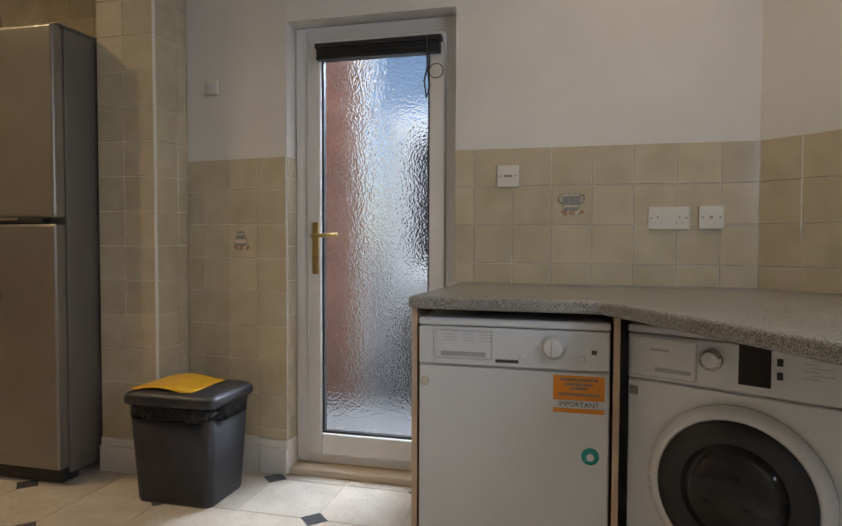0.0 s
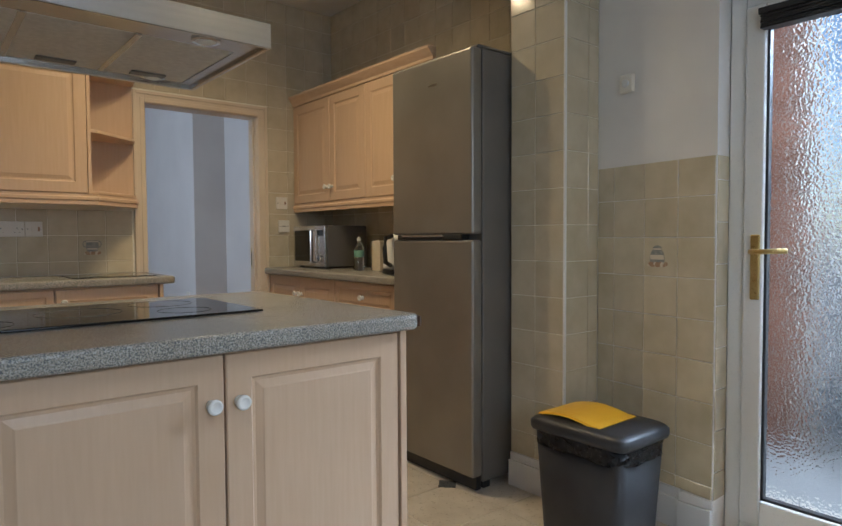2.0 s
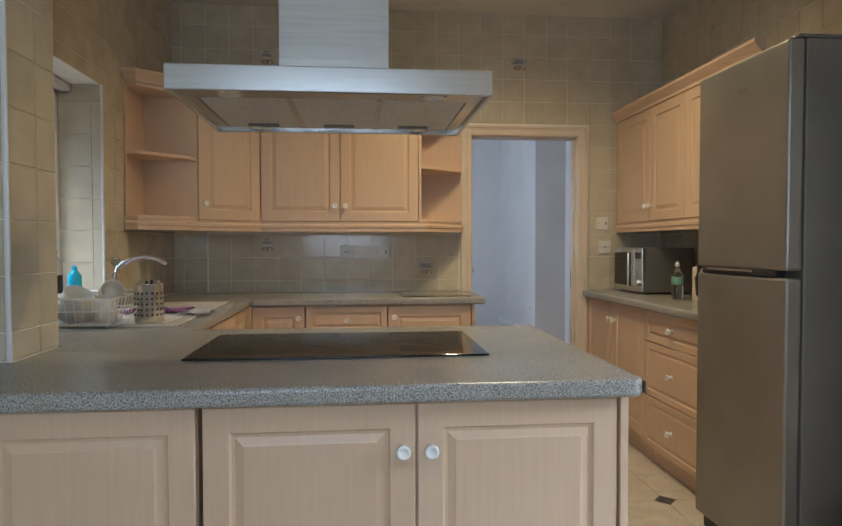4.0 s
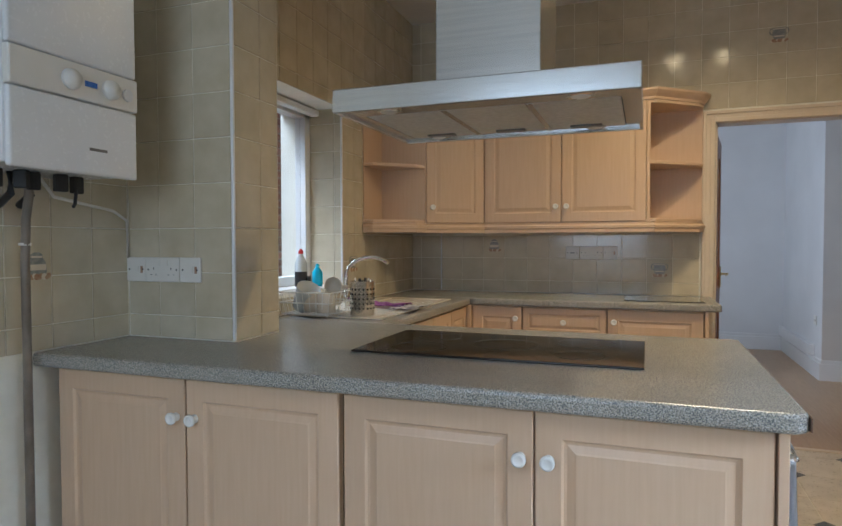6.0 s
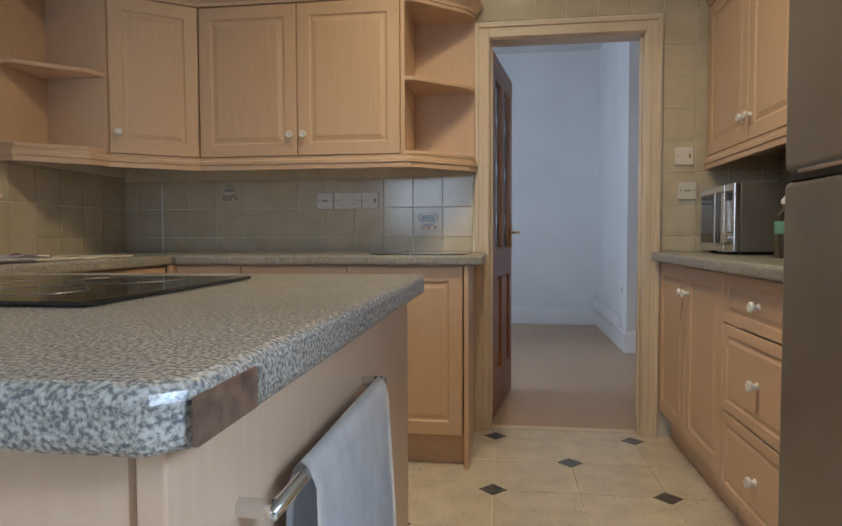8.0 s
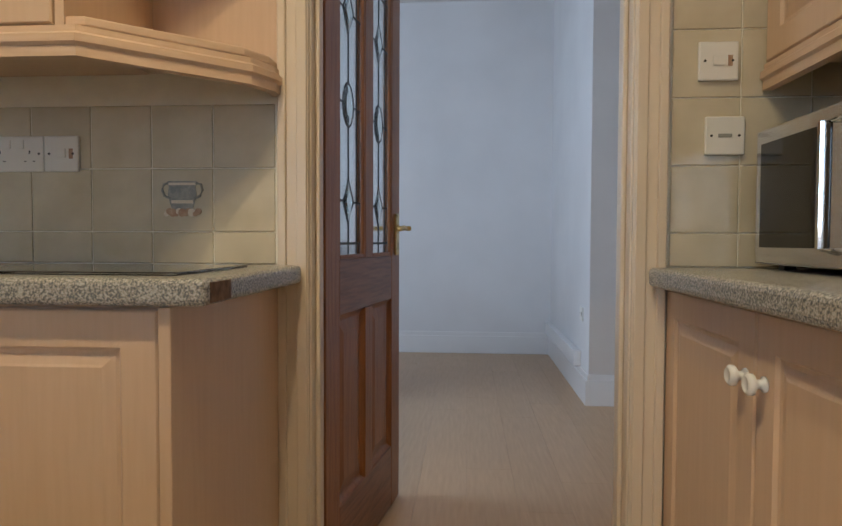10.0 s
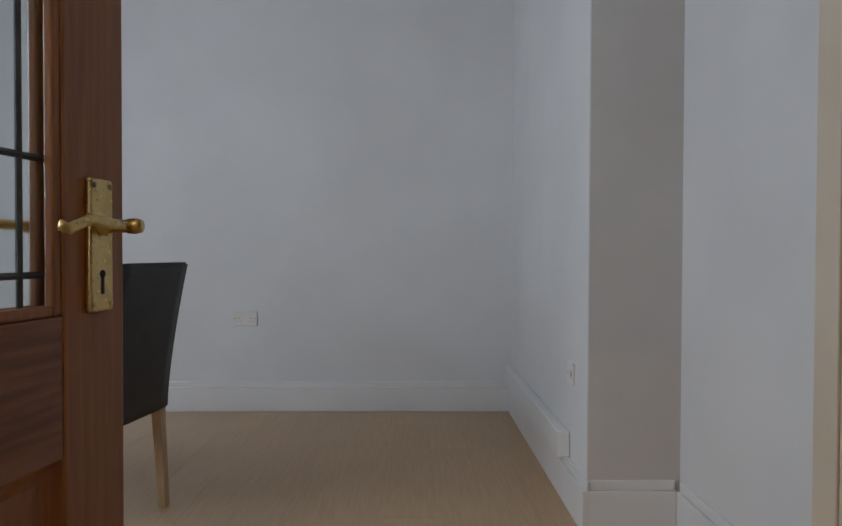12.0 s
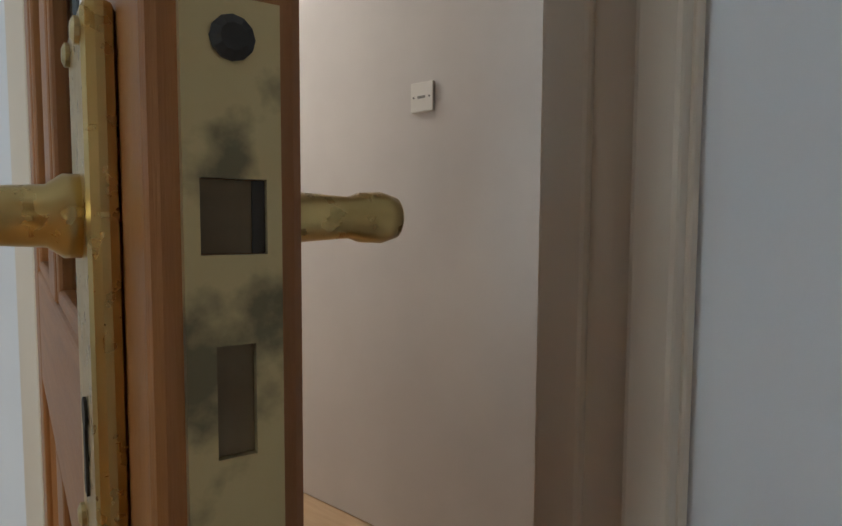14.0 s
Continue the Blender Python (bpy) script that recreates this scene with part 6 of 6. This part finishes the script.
def brick_wall(name, x, y0, y1, z0, z1, out, near, label):
    """Brick courses on a wall face in the plane x; out is the way it faces; near: the y stretch whose bricks are parts."""
    core = structure(name, box(min(x, x - out * 0.2), max(x, x - out * 0.2), y0, y1, z0, z1), M_MORTAR, label, "wall")
    me = bpy.data.meshes.new("brick")
    b = box(-0.006, 0.006, -0.1075, 0.1075, -0.0325, 0.0325, 0.003, 1)
    b.to_mesh(me)
    b.free()
    me.materials.append(M_BRICK)
    rest = bmesh.new()
    count = 0
    row = 0
    z = z0 + 0.04
    while z < z1 - 0.03:
        y = y0 + 0.11 + (0.1125 if row % 2 else 0)
        while y < y1 - 0.10:
            if near[0] < y < near[1] and near[2] < z < near[3] and count < 300:
                o = new("brick", me)
                o.parent = core
                o.location = (x + out * 0.004, y, z)
                count += 1
            else:
                rest_quad(rest, x + out * 0.010, y, z, out)
            y += 0.225
        z += 0.075
        row += 1
    part("brickwork", rest, M_BRICK, core)
    return core


def rest_quad(bm, x, y, z, out):
    v = [bm.verts.new((x, y + a, z + c)) for a, c in ((-0.1075, -0.0325), (0.1075, -0.0325), (0.1075, 0.0325), (-0.1075, 0.0325))]
    w = [bm.verts.new((x - out * 0.012, y + a, z + c)) for a, c in ((-0.1075, -0.0325), (0.1075, -0.0325), (0.1075, 0.0325), (-0.1075, 0.0325))]
    bm.faces.new(v)
    for k in range(4):
        bm.faces.new((v[k], v[(k + 1) % 4], w[(k + 1) % 4], w[k]))


brick_wall("neighbour_brick_wall", -3.9, -3.0, 7.5, -0.12, 4.6, 1, (2.2, 4.6, 0.9, 3.0), "red brick wall of the neighbouring house")
brick_wall("yard_brick_wall", 2.75, 0.16, 2.2, -0.12, 3.2, -1, (0.2, 1.2, 0.2, 2.4), "red brick wall of the back yard")
yard = structure("yard_wall_far", extrude_poly([(3.30, 0.16), (3.30, -4.0), (3.45, -4.0), (3.45, 0.16)], -0.12, 2.05), M_RENDER, "white rendered wall of the outbuilding across the yard", "wall")
ow = tagged(thing("window_3", (3.3, -0.4, 0.8), "dark outbuilding window in a white frame", "window"), kind="structure")
for a, b, c, d in ((-0.62, -0.02, 0.78, 0.84), (-0.62, -0.02, 1.84, 1.90), (-0.62, -0.56, 0.84, 1.84), (-0.08, -0.02, 0.84, 1.84)):
    part("window_frame", box(3.262, 3.298, a, b, c, d, 0.004), M_UPVC, ow)
part("pane", box(3.275, 3.285, -0.56, -0.08, 0.84, 1.84), M_DKGLASS, ow, "dark reflecting glass")
part("window_sill", box(3.20, 3.298, -0.66, 0.02, 0.72, 0.778, 0.006), M_UPVC, ow)
dc = thing("dustbin", (3.05, -0.25, -0.12), "grey plastic dustbin standing in the yard", "bin")
part("tub", placed(lathe([(0.20, 0), (0.21, 0.02), (0.26, 0.58), (0.27, 0.60)], 24), pose(3.0, -0.30, -0.12)), M_FSIDE, dc, "", True)
part("lid", placed(lathe([(0.285, 0.60), (0.285, 0.63), (0.20, 0.67), (0.04, 0.68)], 24), pose(3.0, -0.30, -0.12)), M_FSIDE, dc, "", True)
nw = tagged(thing("window_2", (-3.88, 3.4, 2.36), "small white framed window in the neighbouring wall", "window"), kind="structure")
part("window_frame", box(-3.9, -3.87, 3.18, 3.60, 2.36, 3.05, 0.004), M_UPVC, nw)
part("pane", box(-3.872, -3.862, 3.24, 3.54, 2.42, 2.99), M_DKGLASS, nw)

# ---- floor pieces ----


def shared_piece(name, sx, sy, sz, m, edge=0.0015):
    bm = bmesh.new()
    hx, hy = sx / 2, sy / 2
    lo = [bm.verts.new((a * hx, b * hy, 0)) for a, b in ((-1, -1), (1, -1), (1, 1), (-1, 1))]
    mid = [bm.verts.new((a * hx, b * hy, sz - edge)) for a, b in ((-1, -1), (1, -1), (1, 1), (-1, 1))]
    top = [bm.verts.new((a * (hx - edge), b * (hy - edge), sz)) for a, b in ((-1, -1), (1, -1), (1, 1), (-1, 1))]
    for p, q in ((lo, mid), (mid, top)):
        for k in range(4):
            bm.faces.new((p[k], p[(k + 1) % 4], q[(k + 1) % 4], q[k]))
    bm.faces.new(top)
    me = bpy.data.meshes.new(name)
    bm.to_mesh(me)
    bm.free()
    me.materials.append(m)
    return me


def lay(me, name, parent, m4):
    o = new(name, me)
    o.parent = parent
    o.matrix_local = m4
    return o


FT = 0.328
ft = shared_piece("floor_tile", FT - 0.004, FT - 0.004, 0.0045, M_FTILE)
fd = shared_piece("floor_inset", 0.078, 0.078, 0.0016, M_FDARK, 0.0005)
ox, oy = 0.37, 2.578
for i in range(-8, 4):
    for j in range(-16, 2):
        cx, cy = ox + (i + 0.5) * FT, oy + (j + 0.5) * FT
        if cx - FT / 2 > 1.45 or cx + FT / 2 < -2.3 or cy + FT / 2 > NY + 0.03 + FT * 0.8 or cy - FT / 2 < -2.7:
            continue
        if cy + FT / 2 > NY + 0.03:
            y0c, y1c = cy - FT / 2 + 0.002, NY + 0.028
            x0c, x1c = max(cx - FT / 2 + 0.002, -2.3), min(cx + FT / 2 - 0.002, 1.37)
            if y1c - y0c > 0.02:
                lay(shared_piece("floor_tile", x1c - x0c, y1c - y0c, 0.0045, M_FTILE), "floor_tile", floor, Matrix.Translation(((x0c + x1c) / 2, (y0c + y1c) / 2, -0.004)))
            continue
        lay(ft, "floor_tile", floor, Matrix.Translation((cx, cy, -0.004)))
for i in range(-7, 3):
    for j in range(-12, 2):
        x, y = ox + i * FT, oy + j * FT
        if (i + j) % 2 == 0 and y < NY - 0.02 and x < 1.3:
            lay(fd, "floor_inset", floor, pose(x, y, 0.0005, 0, 0, 45))
pk = shared_piece("laminate_board", 0.1895, 1.2035, 0.0045, M_LAM, 0.0003)
for i in range(-14, 9):
    for j in range(-1, 4):
        x = 0.1 + i * 0.19
        y = NY + 0.075 + 0.6 + j * 1.204 - (i * 0.41 % 0.7)
        if x > 1.30:
            continue
        ya, yb = max(y - 0.602, NY + 0.078), min(y + 0.602, 6.88)
        if yb - ya < 0.03:
            continue
        whole = yb - ya > 1.2
        me = pk if whole else shared_piece("laminate_board", 0.1895, yb - ya, 0.0045, M_LAM, 0.0003)
        lay(me, "laminate_board", dining_floor, Matrix.Translation((x, (ya + yb) / 2, -0.0038)))

# ---- wall tiles ----
TS = 0.1525
TILE_ME = shared_piece("wall_tile", TS - 0.003, TS - 0.003, 0.0035, M_TILE, 0.0015)


def cut(rect, holes):
    """A rectangle less some others, as rectangles."""
    out = [rect]
    for a0, b0, a1, b1 in holes:
        nxt = []
        for u0, v0, u1, v1 in out:
            if a0 >= u1 or a1 <= u0 or b0 >= v1 or b1 <= v0:
                nxt.append((u0, v0, u1, v1))
                continue
            if a0 > u0:
                nxt.append((u0, v0, a0, v1))
            if a1 < u1:
                nxt.append((a1, v0, u1, v1))
            w0, w1 = max(u0, a0), min(u1, a1)
            if b0 > v0:
                nxt.append((w0, v0, w1, b0))
            if b1 < v1:
                nxt.append((w0, b1, w1, v1))
        out = nxt
    return out


def tile_wall(parent, m4, region, holes=(), u_org=0.0, v_org=0.0):
    """Tiles a face: m4 takes local x along the wall, y up it, z out of it; region and holes are (u0, v0, u1, v1)."""
    u0, v0, u1, v1 = region
    for i in range(math.floor((u0 - u_org) / TS), math.ceil((u1 - u_org) / TS)):
        for j in range(math.floor((v0 - v_org) / TS), math.ceil((v1 - v_org) / TS)):
            a, b = u_org + i * TS + 0.0015, v_org + j * TS + 0.0015
            cell = (max(a, u0), max(b, v0), min(a + TS - 0.003, u1), min(b + TS - 0.003, v1))
            for c in cut(cell, holes):
                w, h = c[2] - c[0], c[3] - c[1]
                if w < 0.012 or h < 0.012:
                    continue
                full = w > TS - 0.0035 and h > TS - 0.0035
                me = TILE_ME if full else shared_piece("wall_tile", w, h, 0.0035, M_TILE, 0.0015)
                k = noise.noise((i * 1.7, j * 2.3, u0 + m4.translation.y))
                lay(me, "wall_tile", parent, m4 @ Matrix.Translation(((c[0] + c[2]) / 2, (c[1] + c[3]) / 2, 0)) @ pose(0, 0, 0, 0.25 * k, 0.25 * noise.noise((i * 2.1, j * 1.3, 5.5)), 0))


def face(x, y, turn):
    """turn as face_pose: local x to the right seen from the room, y up, z out of the wall."""
    return pose(x, y, 0, 0, 0, turn) @ pose(0, 0, 0, 90)


tile_wall(wall_north, face(0, NY, 0), (WX, 0.912, 1.375, CEIL), [(WX, 1.30, -0.06, 2.10), (-0.066, 0, 0.83, 2.043), (-2.2, 1.30, -1.3, 2.1)], -0.304 - TS / 2, 1.064 - TS / 2)
tile_wall(wall_east, face(1.375, 3.0, -90), (0.0, 0.912, 2.24, CEIL), [(0.0, 1.37, 1.6, 2.07)], 0.0, 1.064 - TS / 2)
tile_wall(wall_nib, face(0.93, 0.76, -90), (0.0, 0.15, 0.288, CEIL), [], 0.288 - 3 * TS, 1.09 - TS / 2)
tile_wall(wall_nib, face(0.93, 0.47, 0), (0.002, 0.15, 0.226, CEIL), [], 0.002, 1.09 - TS / 2)
JU = 0.319
LOW = face(1.159, 0.468, -97.7)
tile_wall(wall_bin, LOW, (0.004, 0.15, 0.549, 1.405), [], JU - TS / 2, 1.035 - TS / 2)
tile_wall(wall_bin, face(1.087, -0.078, 0), (0.0, 0.15, 0.085, 1.405), [], 0.0, 1.09 - TS / 2)
tile_wall(wall_back_door, face(1.08, -0.828, -90), (0.0, LT + 0.002, 1.12, 1.412), [], 0.46 - TS / 2, 1.18 - TS / 2)
tile_wall(wall_corner, face(1.08, -1.95, -135), (0.006, LT + 0.002, 0.60, 1.412), [], 0.0, 1.18 - TS / 2)
tile_wall(wall_pier, face(-1.685, 0.553, 90), (0.002, 0.912, 0.262, CEIL), [], 0.0, 1.064 - TS / 2)
tile_wall(wall_pier, face(WX2, 0.553, 0), (0.006, 0.912, 0.448, CEIL), [], 0.448 - 3 * TS, 1.064 - TS / 2)
tile_wall(wall_boiler, face(WX2, -0.9, 90), (0.0, 0.912, 1.447, CEIL), [(0.80, 1.46, 1.19, 2.15)], 1.447 - 12 * TS, 1.064 - TS / 2)
tile_wall(wall_west, face(WX, 0.82, 90), (0.0, 0.912, 2.172, CEIL), [(0.31, 1.0, 1.065, 1.985), (1.33, 1.31, 2.2, 2.1)], 1.065 - 7 * TS, 1.064 - TS / 2)
tile_wall(wall_west, face(-2.165, 1.885, 0), (0.0, 1.012, 0.195, 1.985), [], 0.0, 1.064 - TS / 2)
